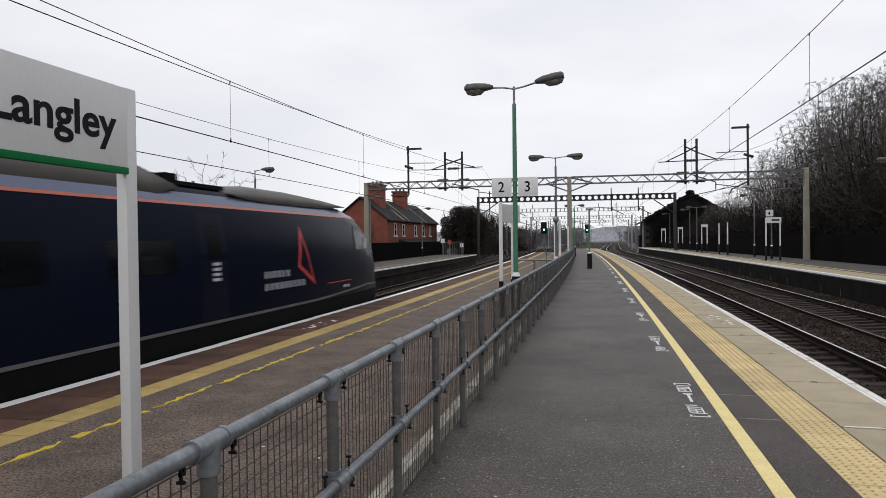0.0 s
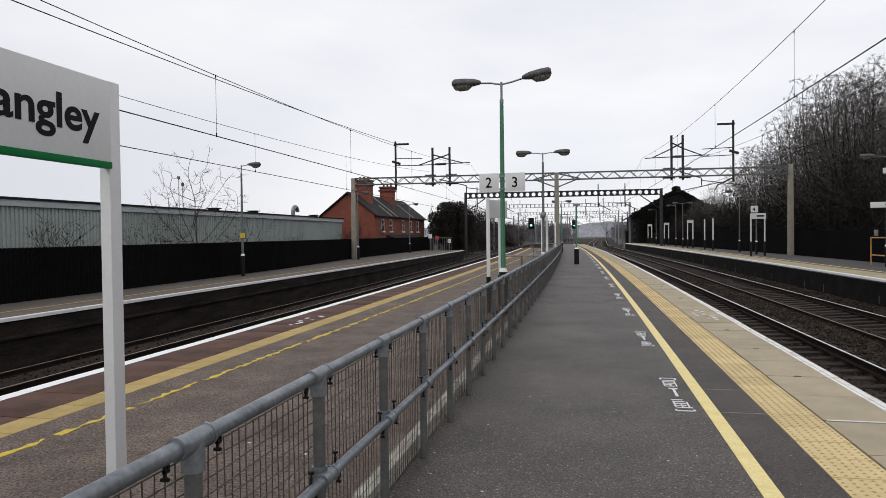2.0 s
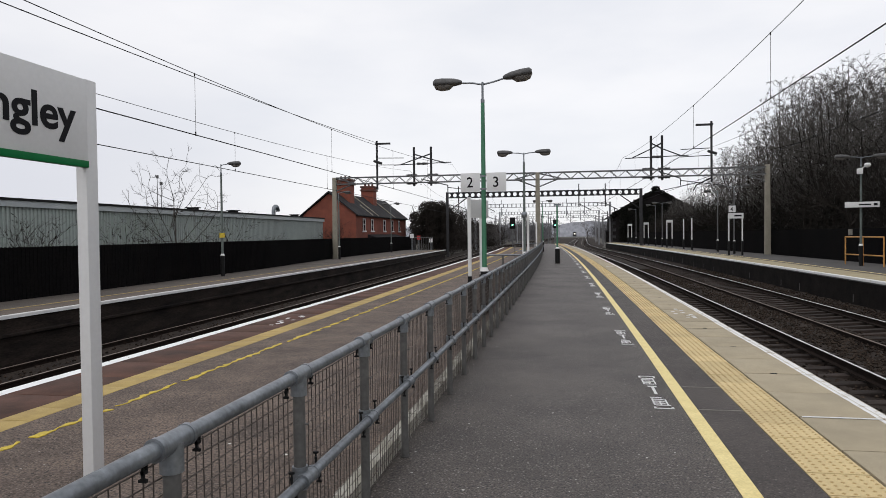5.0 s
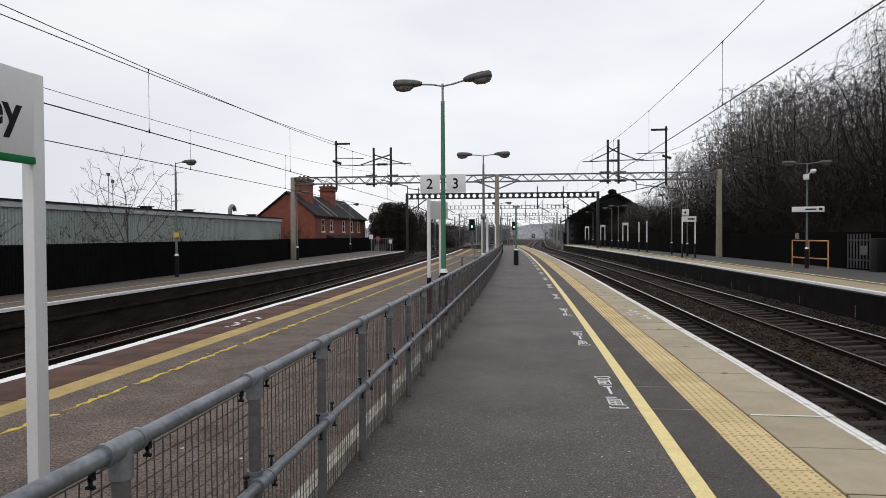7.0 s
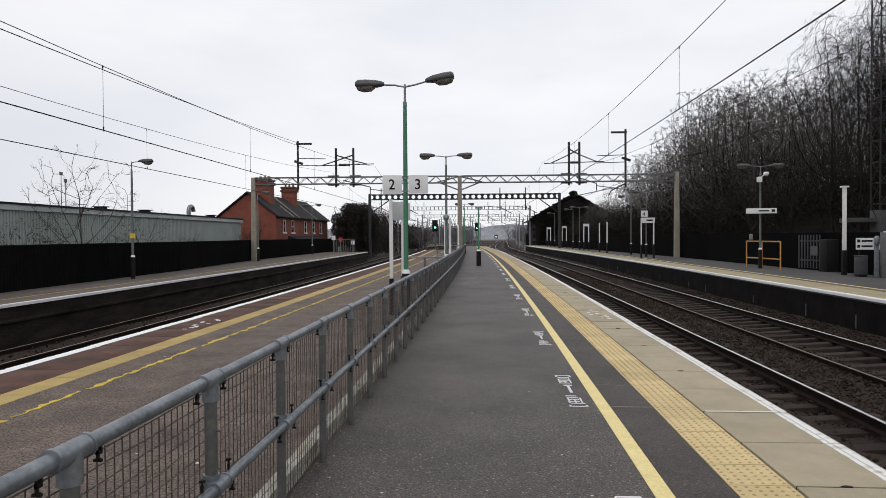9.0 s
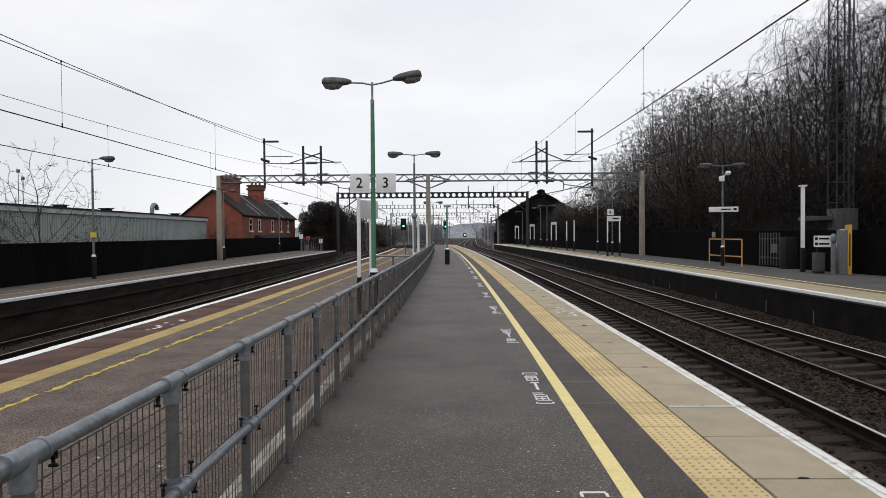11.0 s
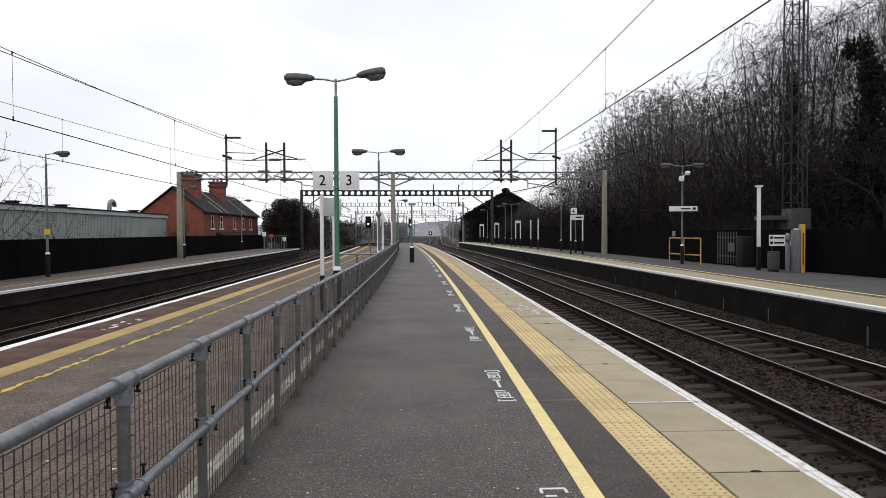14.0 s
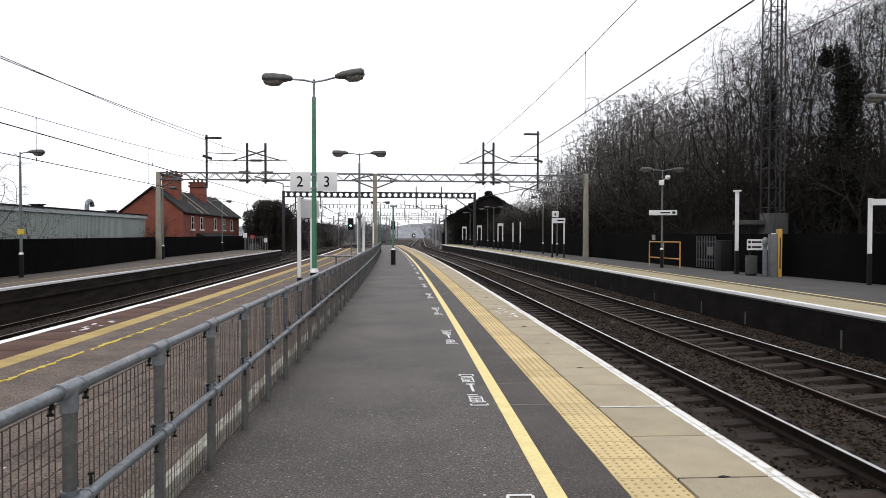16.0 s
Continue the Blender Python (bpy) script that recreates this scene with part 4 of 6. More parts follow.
plain_gantry(85, -13.2, 10.95, 6.95, "dark girder gantry with round web holes", DARKSTEEL, 1.0)
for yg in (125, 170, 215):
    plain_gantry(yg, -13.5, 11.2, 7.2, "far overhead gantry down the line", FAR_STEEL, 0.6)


# ---- overhead wires ----
def wires(x, zc, zm, rise, y0, drop, gap, label):
    """Contact wire and sagging catenary, span by span; droppers at drop, drop + gap, ..."""
    t = thing("overhead_wire", label, "wire", kind="structure")
    for ya, yb in ((y0, 48), (48, 85), (85, 125), (125, 165), (165, 205), (205, 250)):
        mid, half = (ya + yb) / 2, (yb - ya) / 2
        lift = rise if ya == y0 else 1.1
        base = zm + rise - lift
        sag = lambda q: base + lift * (((q - mid) / half) ** 2)
        part("contact_wire", Shape().path([on(x, q, zc) for q in stations(ya, yb, 6)], 0.0115, 5), COPPER, t)
        part("catenary_wire", Shape().path([on(x, q, sag(q)) for q in stations(ya, yb, 3)], 0.008, 5), COPPER, t)
        d = Shape()
        k0 = math.ceil((ya + 1 - drop) / gap)
        for q in [drop + gap * k for k in range(k0, k0 + 12) if drop + gap * k < yb - 2]:
            d.tube(on(x, q, zc), on(x, q, sag(q)), 0.0045, n=4).tube(on(x, q, zc - 0.02), on(x, q, zc + 0.07), 0.014, n=5).tube(on(x, q, sag(q) - 0.05), on(x, q, sag(q) + 0.015), 0.013, n=5)
        part("dropper", d, COPPER, t, "thin vertical dropper wires")


wires(4.35, 4.48, 5.88, 0.9, -12, 15.65, 8.5, "contact and catenary wire over the near slow line")
wires(7.55, 4.50, 5.44, 1.07, -23, 14.0, 8.5, "contact and catenary wire over the second slow line")
wires(-7.53, 3.75, 5.00, 1.7, -28, 12.81, 8.4, "contact and catenary wire over the near fast line")
wires(-10.67, 3.82, 4.97, 1.35, -28, 20.65, 9.0, "contact and catenary wire over the far fast line")
second = thing("overhead_wire", "thick feeder wire slung from the mast heads beside the fast lines", "wire", kind="structure")
part("feeder_wire", Shape().path([on(-12.95, q, 7.08 + 0.00057 * q * q) for q in stations(-14, 48, 3)], 0.014, 6), COPPER, second)


# ---- left side: fence, shed, house ----
pal, edge = Shape(), []
for i in range(16):
    x = i * 0.15
    edge += [(x, 0.0, 1.49), (x + 0.06, 0.0, 1.52), (x + 0.12, 0.0, 1.49), (x + 0.125, 0.010, 1.475), (x + 0.148, 0.010, 1.475)]
edge.append((2.4, 0.0, 1.49))
pal.loft([[(x, y, 0.0), (x, y, z), (x, 0.06, z), (x, 0.06, 0.0)] for x, y, z in edge])
pal_me = pal.mesh("fence_panel")
pal_me.materials.append(FENCE_BLACK)
def run_fence(t, pts, z, high, high_end=None):
    high_end = high_end or high
    for (xa, ya), (xb, yb) in zip(pts, pts[1:]):
        a, b = on(xa, ya), on(xb, yb)
        n = max(1, round((b - a).length / 2.4))
        for i in range(n):
            q = a + (b - a) * i / n
            k = (b - a).length / n / 2.4
            part("fence_panel", pal_me, None, t, at=pose(q.x, q.y, z, 0, 0, math.degrees(math.atan2(b.y - a.y, b.x - a.x))) @ Matrix.Diagonal((k, 1, high + (high_end - high) * (q.y - on(*pts[0]).y) / (on(*pts[-1]).y - on(*pts[0]).y), 1)))


wf = thing("boundary_fence", "tall black close-boarded fence along the platform", "fence")
run_fence(wf, [(-14.6, -4.0), (-14.75, 19.0), (-15.3, 33.0)], -0.01, 0.945, 0.965)
run_fence(wf, [(-15.3, 33.0), (-16.6, 48.0), (-16.65, 78.0)], -0.01, 0.965, 1.0)
ef = thing("boundary_fence", "tall black boarded fence behind the side platform", "fence")
run_fence(ef, [(16.0, 8.0), (15.5, 20.0), (14.4, 32.0), (14.15, 50.0), (13.6, 66.0), (12.9, 112.0)], 0.06, 1.08)

shed = thing("industrial_shed", "long grey-green corrugated shed with a pale roof edge", "shed")
corr = Shape()
SX, SY0, SY1 = -23.7, 4.0, 63.0
n = int((SY1 - SY0) / 0.22)
prof = []
for i in range(n):
    y0 = SY0 + i * 0.22
    prof += [(SX, y0), (SX, y0 + 0.09), (SX + 0.05, y0 + 0.11), (SX + 0.05, y0 + 0.20)]
k = len(corr.v)
corr.v += [(x, y, -1.6) for x, y in prof] + [(x, y, 3.08) for x, y in prof]
corr.f += [(i, i + 1, len(prof) + i + 1, len(prof) + i) for i in range(len(prof) - 1)]
part("wall_cladding", corr, CLADDING, shed, "ribbed grey-green steel cladding")
part("body", Shape().box(SX - 30, SX - 0.02, SY0, SY1, -1.6, 3.2), CLADDING, shed)
part("fascia", Shape().box(SX - 0.02, SX + 0.16, SY0 - 0.1, SY1 + 0.1, 3.08, 3.36), ROOFTRIM, shed, "pale fascia band")
part("roof", Shape().loft([[(SX + 0.12, y, 3.37), (SX - 15, y, 4.2), (SX - 30, y, 3.37), (SX - 30, y, 3.3), (SX + 0.12, y, 3.3)] for y in (SY0, SY1)]), SLATE, shed, "dark low-pitched roof")
part("gutter", Shape().box(SX + 0.10, SX + 0.22, SY0 - 0.1, SY1 + 0.1, 3.36, 3.46), BLACK, shed, "dark gutter line")
for yy in (41.0, 46.5, 58.0):
    part("roof_vent", Shape().box(SX - 1.2, SX - 0.6, yy, yy + 0.45, 3.3, 3.62).box(SX - 1.3, SX - 0.5, yy - 0.1, yy + 0.55, 3.62, 3.68), BLACK, shed, "dark roof vent")
duct = [(SX - 1.0, 54.0, 3.3)] + [(SX - 1.0, 54.45 - 0.45 * math.cos(a), 3.85 + 0.42 * math.sin(a)) for a in [math.pi * i / 8 for i in range(9)]]
part("duct", Shape().path(duct, 0.17, 12), GALV, shed, "curved grey extract duct")

house = thing("brick_house", "old red brick railway house with slate roofs and two chimneys", "house", -24.0, 66.0, -1.5)
W, E, L = -2.95, 2.75, 21.5
part("wall", Shape().loft([[(W, y, 0), (E, y, 0), (E, y, 5.35), (-0.1, y, 7.55), (W, y, 5.35)] for y in (0, L)]), BRICK, house, "weathered red brick walls")
roof = Shape()
for s, xe in ((1, E + 0.3), (-1, W - 0.3)):
    roof.loft([[(-0.1, y, 7.62), (xe, y, 5.20), (xe, y, 5.30), (-0.1, y, 7.78)] for y in (-0.25, L + 0.25)])
part("roof", roof, SLATE, house, "dark slate roof")
gabl = Shape().loft([[(E - 1.2, y, 5.4), (E + 0.25, y, 5.3), (E + 0.25, y, 5.45), (E - 1.2, y, 6.6)] for y in (5.2, 5.4)])
part("party_wall", gabl, POST_CONCRETE, house, "pale rendered party wall edge")
for yp in (7.2, 14.6):
    part("party_wall", Shape().loft([[(-0.1, y, 7.80), (E + 0.32, y, 5.32), (E + 0.32, y, 5.40), (-0.1, y, 7.92)] for y in (yp, yp + 0.22)]), POST_CONCRETE, house, "pale party wall coping")
for yy, xx, ztop in ((3.2, 0.6, 9.35), (12.5, 0.4, 9.25)):
    ch = part("chimney", Shape().box(xx - 0.75, xx + 0.75, yy - 0.7, yy + 0.7, 6.2, ztop - 0.35), BRICK, house, "broad red brick chimney")
    part("chimney_cap", Shape().box(xx - 0.88, xx + 0.88, yy - 0.83, yy + 0.83, ztop - 0.75, ztop - 0.55).box(xx - 0.85, xx + 0.85, yy - 0.8, yy + 0.8, ztop - 0.35, ztop - 0.15), BRICK_DARK, ch)
    for px in (-0.45, 0.0, 0.45):
        part("chimney_pot", Shape().tube((xx + px, yy, ztop - 0.15), (xx + px, yy, ztop + 0.2), 0.13, 0.11, n=8), BRICK_DARK, ch)
for yy in (2.6, 5.6, 10.6, 14.2, 17.6):
    w = part("window", Shape().box(E + 0.01, E + 0.06, yy - 0.4, yy + 0.4, 3.75, 4.95), GLASS, house, "dark sash window")
    fr = Shape().box(E + 0.05, E + 0.09, yy - 0.42, yy - 0.35, 3.7, 4.97).box(E + 0.05, E + 0.09, yy + 0.35, yy + 0.42, 3.7, 4.97).box(E + 0.05, E + 0.09, yy - 0.35, yy + 0.35, 4.9, 4.97).box(E + 0.05, E + 0.09, yy - 0.35, yy + 0.35, 4.3, 4.36)
    part("frame", fr, WHITE, w, "white window frame")
    part("sill", Shape().box(E + 0.02, E + 0.2, yy - 0.5, yy + 0.5, 3.55, 3.7), WHITE, w, "pale sill")
part("eaves_board", Shape().box(E + 0.02, E + 0.2, 0, L, 5.18, 5.3), BLACK, house)
part("lean_to", Shape().loft([[(E, y, 0), (E + 2.6, y, 0), (E + 2.6, y, 2.5), (E, y, 3.3)] for y in (4, 16)]), SLATE, house, "low lean-to roof")


for fx, fy, fz in ((-26.38, 40.0, 5.72), (-26.1, 40.0, 5.28)):
    fm = thing("floodlight_mast", "thin grey mast with a small floodlight rising behind the shed roof", "mast", fx, fy, 3.2, group="floodlight masts")
    part("shaft", Shape().tube((0, 0, 0), (0, 0, fz - 3.2), 0.025, 0.02, n=8), STEEL, fm)
    part("floodlight", Shape().box(-0.075, 0.075, -0.07, 0.07, fz - 3.36, fz - 3.16), STEEL, fm, "boxy grey floodlight", bevel=0.02)


# ---- trees ----
def ribbon(sh, rng, p, q, w):
    """A thin twig, one bent blade."""
    side = (q - p).cross(Vector((rng.gauss(0, 1), rng.gauss(0, 1), rng.gauss(0, 1))))
    if side.length < 1e-6:
        return
    side = side.normalized() * w
    m = p.lerp(q, 0.5) + Vector((rng.gauss(0, 1), rng.gauss(0, 1), rng.gauss(0, 1))) * (q - p).length * 0.06
    k = len(sh.v)
    sh.v += [tuple(p - side), tuple(p + side), tuple(m + side * 0.8), tuple(m - side * 0.8), tuple(q)]
    sh.f += [(k, k + 1, k + 2, k + 3), (k + 3, k + 2, k + 4)]


def grow(rng, wood, twigs, p, d, length, r, level, droop, up, keep):
    segs = 3 if level > 1 else 2
    for i in range(segs):
        d = (d + Vector((rng.gauss(0, 0.16), rng.gauss(0, 0.16), rng.gauss(0, 0.10) + up * 0.10 - droop * 0.10 * (3 - level)))).normalized()
        q = p + d * (length / segs)
        r2 = r * 0.84
        if level >= 3:
            wood.tube(p, q, r, r2, n=6 if level > 3 else 4, caps=False)
        elif level == 2:
            twigs.tube(p, q, max(r, keep), max(r2, keep * 0.8), n=3, caps=False)
        else:
            ribbon(twigs, rng, p, q, max(r, keep * 0.8))
        p, r = q, r2
        if level > 0 and (i > 0 or level < 4):
            for _ in range(rng.choice((2, 2, 3)) if level > 1 else rng.choice((2, 3, 3))):
                side = Vector((rng.gauss(0, 1), rng.gauss(0, 1), rng.gauss(0.1, 0.5)))
                side = (side - d * side.dot(d)).normalized()
                a = rng.uniform(0.45, 0.95)
                grow(rng, wood, twigs, p, (d * math.cos(a) + side * math.sin(a)).normalized(), length * rng.uniform(0.5, 0.74), r * 0.6, level - 1, droop, up, keep)


def tree_meshes(name, seed, h, r, droop=0.0, up=1.0, levels=4, keep=0.009, bark=None, twig=None):
    rng = random.Random(seed)
    wood, twigs = Shape(), Shape()
    grow(rng, wood, twigs, Vector((0, 0, -0.3)), Vector((rng.gauss(0, 0.05), rng.gauss(0, 0.05), 1)).normalized(), h * 0.52, r, levels, droop, up, keep)
    # lean the crown back over its foot
    mx, my, mz = [sum(v[c] for v in twigs.v) / max(1, len(twigs.v)) for c in range(3)]
    for sh in (wood, twigs):
        sh.v = [(v[0] - mx * v[2] / mz, v[1] - my * v[2] / mz, v[2]) for v in sh.v]
    # round off the longest shoots
    zs = sorted(v[2] for v in twigs.v)
    zt = zs[int(len(zs) * 0.88)]
    for sh in (wood, twigs):
        sh.v = [(v[0], v[1], v[2] if v[2] < zt else zt + (v[2] - zt) * 0.45) for v in sh.v]
    out = []
    for nm, sh, mt in (("trunk", wood, bark or BARK), ("crown", twigs, twig or TWIG)):
        me = bpy.data.meshes.new(nm)
        me.from_pydata(sh.v, [], sh.f)
        me.materials.append(mt)
        out.append(me)
    return out


def crown_meshes(seed, h, wide, low, n, step, tip, up, weep, bark, twig, stems=1, fill=0.5, ends=7):
    """A bare tree grown branch by branch towards points scattered in its crown. low: where the crown begins, as a share of h.
    weep: length of hanging end twigs; stems: shoots from the foot; fill: below 0.5 crowds the points towards the outside."""
    rng = np.random.default_rng(seed)
    u = rng.normal(size=(n, 3))
    u = u / np.linalg.norm(u, axis=1)[:, None] * (rng.random(n) ** (fill * 0.66))[:, None]
    lump = 1.0 + 0.16 * np.sin(u[:, 0] * 5 + seed) * np.cos(u[:, 2] * 6 + seed * 2) + 0.10 * np.sin(u[:, 1] * 9 + seed * 3)
    u = u * lump[:, None]
    mid, tall = h * (1 + low) / 2, h * (1 - low) / 2
    shape = np.where(u[:, 2] < 0, 1.0 + 0.25 * u[:, 2], 1.0)
    goals = np.stack([u[:, 0] * wide * shape, u[:, 1] * wide * shape, mid + u[:, 2] * tall], 1)
    pos, par = [np.array([0, 0, -0.4])], [-1]
    for k in range(stems):
        a = 2 * math.pi * k / stems + seed
        out, last = (0.22 if stems > 1 else 0.0), 0
        while pos[last][2] < h * low * 0.8 + 0.1:
            pos.append(pos[last] + np.array([math.cos(a) * out + rng.normal(0, 0.05), math.sin(a) * out + rng.normal(0, 0.05), 1.0]) * step)
            par.append(last)
            last = len(pos) - 1
    near = np.full(n, 1e9)
    who = np.zeros(n, int)
    fresh, born = 0, {}
    for turn in range(150):
        if fresh == len(pos):
            break
        block = np.array(pos[fresh:])
        dist = np.linalg.norm(goals[:, None, :] - block[None], axis=2)
        best = dist.argmin(1)
        val = dist[np.arange(n), best]
        closer = val < near
        near[closer], who[closer] = val[closer], best[closer] + fresh
        fresh = len(pos)
        live = near > step * 1.5
        if not live.any():
            break
        pulls = {}
        for g in np.nonzero(live)[0]:
            d = goals[g] - pos[who[g]]
            pulls[int(who[g])] = pulls.get(int(who[g]), 0) + d / np.linalg.norm(d)
        for i, d in pulls.items():
            born[i] = born.get(i, 0) + 1
            if born[i] > 3:
                near[who == i] = 0.0
                continue
            d = d / max(1e-6, np.linalg.norm(d)) + rng.normal(0, 0.07, 3) + np.array([0, 0, up])
            pos.append(pos[i] + d / np.linalg.norm(d) * step)
            par.append(i)
    count = np.zeros(len(pos))
    kids = np.zeros(len(pos), int)
    for i in range(len(pos) - 1, -1, -1):
        count[i] = max(count[i], 1.0)
        if par[i] >= 0:
            count[par[i]] += count[i]
            kids[par[i]] += 1
    rad = tip * count ** 0.42
    wood, twigs, rg = Shape(), Shape(), random.Random(seed)
    for i in range(len(pos)):
        p = Vector(pos[i])
        if par[i] >= 0:
            q = Vector(pos[par[i]])
            if rad[i] > 0.028:
                wood.tube(q, p, min(rad[par[i]], rad[i] * 1.25), rad[i], n=6 if rad[i] > 0.06 else 4, caps=False)
            else:
                twigs.tube(q, p, min(rad[par[i]], rad[i] * 1.3), rad[i], n=3, caps=False)
            way = (p - q).normalized()
            if rad[i] < 0.03 and p.z > h * low * 0.5:
                for _ in range(ends if kids[i] == 0 else rg.choice((0, 1, 2)) if rad[i] < tip * 3.5 else 0):
                    d = (way + Vector((rg.gauss(0, 0.42), rg.gauss(0, 0.42), rg.gauss(0.05, 0.36)))).normalized()
                    e, ln = p, rg.uniform(0.7, 1.5) * step
                    if weep:
                        for j in range(4):
                            f = e + (d + Vector((0, 0, -0.42 * (j + 1)))).normalized() * weep * rg.uniform(0.18, 0.30)
                            ribbon(twigs, rg, e, f, tip * 0.7)
                            e = f
                    else:
                        ribbon(twigs, rg, e, e + d * ln, tip * 0.8)
                        m = e + d * ln * 0.5
                        d2 = (d + Vector((rg.gauss(0, 0.6), rg.gauss(0, 0.6), rg.gauss(0.1, 0.5)))).normalized()
                        ribbon(twigs, rg, m, m + d2 * ln * 0.7, tip * 0.6)
    out = []
    for nm, sh, mt in (("trunk", wood, bark), ("crown", twigs, twig)):
        me = bpy.data.meshes.new(nm)
        me.from_pydata(sh.v, [], sh.f)
        me.materials.append(mt)
        out.append(me)
    return out


def plant(meshes, x, y, z, s, rz, label, group="winter wood", sz=1.0):
    t = thing("tree", label, "tree", x, y, z, group=group, rz=rz)
    for nm, me in zip(("trunk", "crown"), meshes):
        ob = part(nm, me, None, t)
        ob.scale = (s, s, s * sz)
    return t


rt = random.Random(11)
OAKS = [crown_meshes(21 + i, 12.2, 4.6, 0.08, 4600, 0.26, 0.0098, 0.02, 0.0, BARK, TWIG_OAK, stems=5, fill=0.46, ends=9) for i in range(3)]
BIRCH = [crown_meshes(41 + i, 12.2, 3.0, 0.24, 1300, 0.30, 0.0086, 0.02, 1.25, BARK, TWIG, fill=0.42, ends=6) for i in range(3)]
SCRUB = [tree_meshes("scrub", 61 + i, 4.0, 0.05, 0.0, 1.2, levels=3, keep=0.010, bark=TWIG) for i in range(3)]
GREYS = [crown_meshes(83, 6.6, 2.5, 0.16, 420, 0.30, 0.0080, 0.08, 0.0, PALEBARK, PALEBARK, ends=4)]
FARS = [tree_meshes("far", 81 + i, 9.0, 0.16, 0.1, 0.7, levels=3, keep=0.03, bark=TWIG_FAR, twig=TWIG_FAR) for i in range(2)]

# bank behind the side platform, covered in dark scrub
bank = Shape()
bx = [0, 2, 5, 9, 14, 22, 40]
by = [-10 + i * 3.0 for i in range(52)]
for yy in by:
    for j, x in enumerate(bx):
        top = (0.2, 1.2, 3.4, 5.4, 6.8, 7.6, 8.0)[j] * min(1, max(0.25, (125 - yy) / 70))
        bank.v.append((17.2 - 0.035 * max(0, yy - 8) + x + rt.uniform(-0.3, 0.3), yy, -0.6 + top + rt.uniform(-0.25, 0.25) * (j > 0)))
bank.f += [(j * 7 + i, j * 7 + i + 1, (j + 1) * 7 + i + 1, (j + 1) * 7 + i) for j in range(len(by) - 1) for i in range(6)]
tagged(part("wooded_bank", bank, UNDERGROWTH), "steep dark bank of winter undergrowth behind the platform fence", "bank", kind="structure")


def clumps(name, label, category, cells, material, seed, size=(0.10, 0.22), kind="", slim=0.6, core=0.35, parent=None):
    """Many small leaf blades inside the given blobs (x, y, z, rx, ry, rz, count)."""
    rg = random.Random(seed)
    sh = Shape()
    for cx, cy, cz, ax, ay, az, n in cells:
        for _ in range(n):
            u = Vector((rg.gauss(0, 1), rg.gauss(0, 1), rg.gauss(0, 1))).normalized() * (rg.random() ** core)
            p = Vector((cx + u.x * ax, cy + u.y * ay, cz + u.z * az))
            s = rg.uniform(*size)
            a = Vector((rg.gauss(0, 1), rg.gauss(0, 1), rg.gauss(0, 1))).normalized()
            b = a.cross(Vector((rg.gauss(0, 1), rg.gauss(0, 1), rg.gauss(0, 1)))).normalized()
            sh.add([p + a * s, p + b * s * slim, p - a * s, p - b * s * slim], [(0, 1, 2, 3)])
    me = bpy.data.meshes.new(name)
    me.from_pydata([tuple(q) for q in sh.v], [], sh.f)
    if parent:
        return part(name, me, material, parent, label)
    return tagged(part(name, me, material), label, category, kind=kind)


# wood: front rows of scrub, then oaks, then tall birches
for i in range(46):
    yy = 12 + i * 2.3 + rt.uniform(-0.8, 0.8)
    x = 18.0 - 0.035 * max(0, yy - 8) + rt.uniform(0, 3.5) - bend(yy) * 0.3
    plant(rt.choice(SCRUB), x, yy, 0.2 + (x - 16.5) * 0.35, rt.uniform(1.0, 1.6), rt.uniform(0, 360), "leafless winter scrub on the railway bank", "winter scrub")
WOOD = [(19.6, 55, 1.0, 1.0), (22.6, 54, 1.04, 1.03), (26.0, 53, 0.95, 0.88), (17.7, 61, 0.85, 0.86), (20.4, 63, 1.0, 1.1), (17.2, 69, 0.8, 0.72), (19.0, 77, 0.9, 0.78), (16.4, 84, 0.72, 0.52), (16.0, 95, 0.7, 0.42),
        (20.5, 87, 0.9, 0.75), (23.4, 47, 0.9, 0.88), (27.5, 44, 0.8, 0.72), (23.5, 66, 1.0, 1.15), (22.5, 75, 0.9, 0.95), (20.2, 48, 0.72, 0.70), (17.5, 103, 0.7, 0.45),
        (20.8, 57, 1.0, 0.99), (24.3, 57, 1.05, 1.07), (18.6, 58, 0.8, 0.88), (21.6, 49.5, 0.75, 0.82)]
for x, yy, s, sz in WOOD:
    plant(rt.choice(OAKS), x, yy, 1.4, s, rt.uniform(0, 360), "leafless winter tree in the wood beside the line", sz=sz / s)
for x, yy, s in ((17.9, 34.0, 0.86), (19.4, 35.5, 0.93), (21.2, 34.5, 0.98), (23.0, 33.5, 1.0), (24.9, 33.0, 1.05), (26.8, 31, 1.1), (19.3, 39.5, 0.98), (22.8, 39, 1.1), (25.5, 38, 1.17), (27.5, 36, 1.2), (22.6, 31, 0.98), (24.0, 29.5, 1.02), (20.9, 37.0, 1.0)):
    plant(rt.choice(BIRCH), x, yy, 1.6, s, rt.uniform(0, 360), "tall leafless birch with drooping twigs", "birches")
ivy = []
for i in range(46):
    yy = rt.uniform(14, 108)
    x = 19.0 - 0.035 * max(0, yy - 8) + rt.uniform(0, 6) - bend(yy) * 0.4
    ivy.append((x, yy, rt.uniform(1.5, 4.5) * min(1, max(0.35, (125 - yy) / 70)), rt.uniform(0.8, 2.0), rt.uniform(1.5, 3.0), rt.uniform(0.8, 1.8), 420))
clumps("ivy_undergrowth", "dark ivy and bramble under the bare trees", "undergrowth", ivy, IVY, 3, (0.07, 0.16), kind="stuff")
tall_ivy = thing("ivy_clad_tree", "tall bare tree trunk thick with dark ivy", "tree", group="ivy-clad trees")
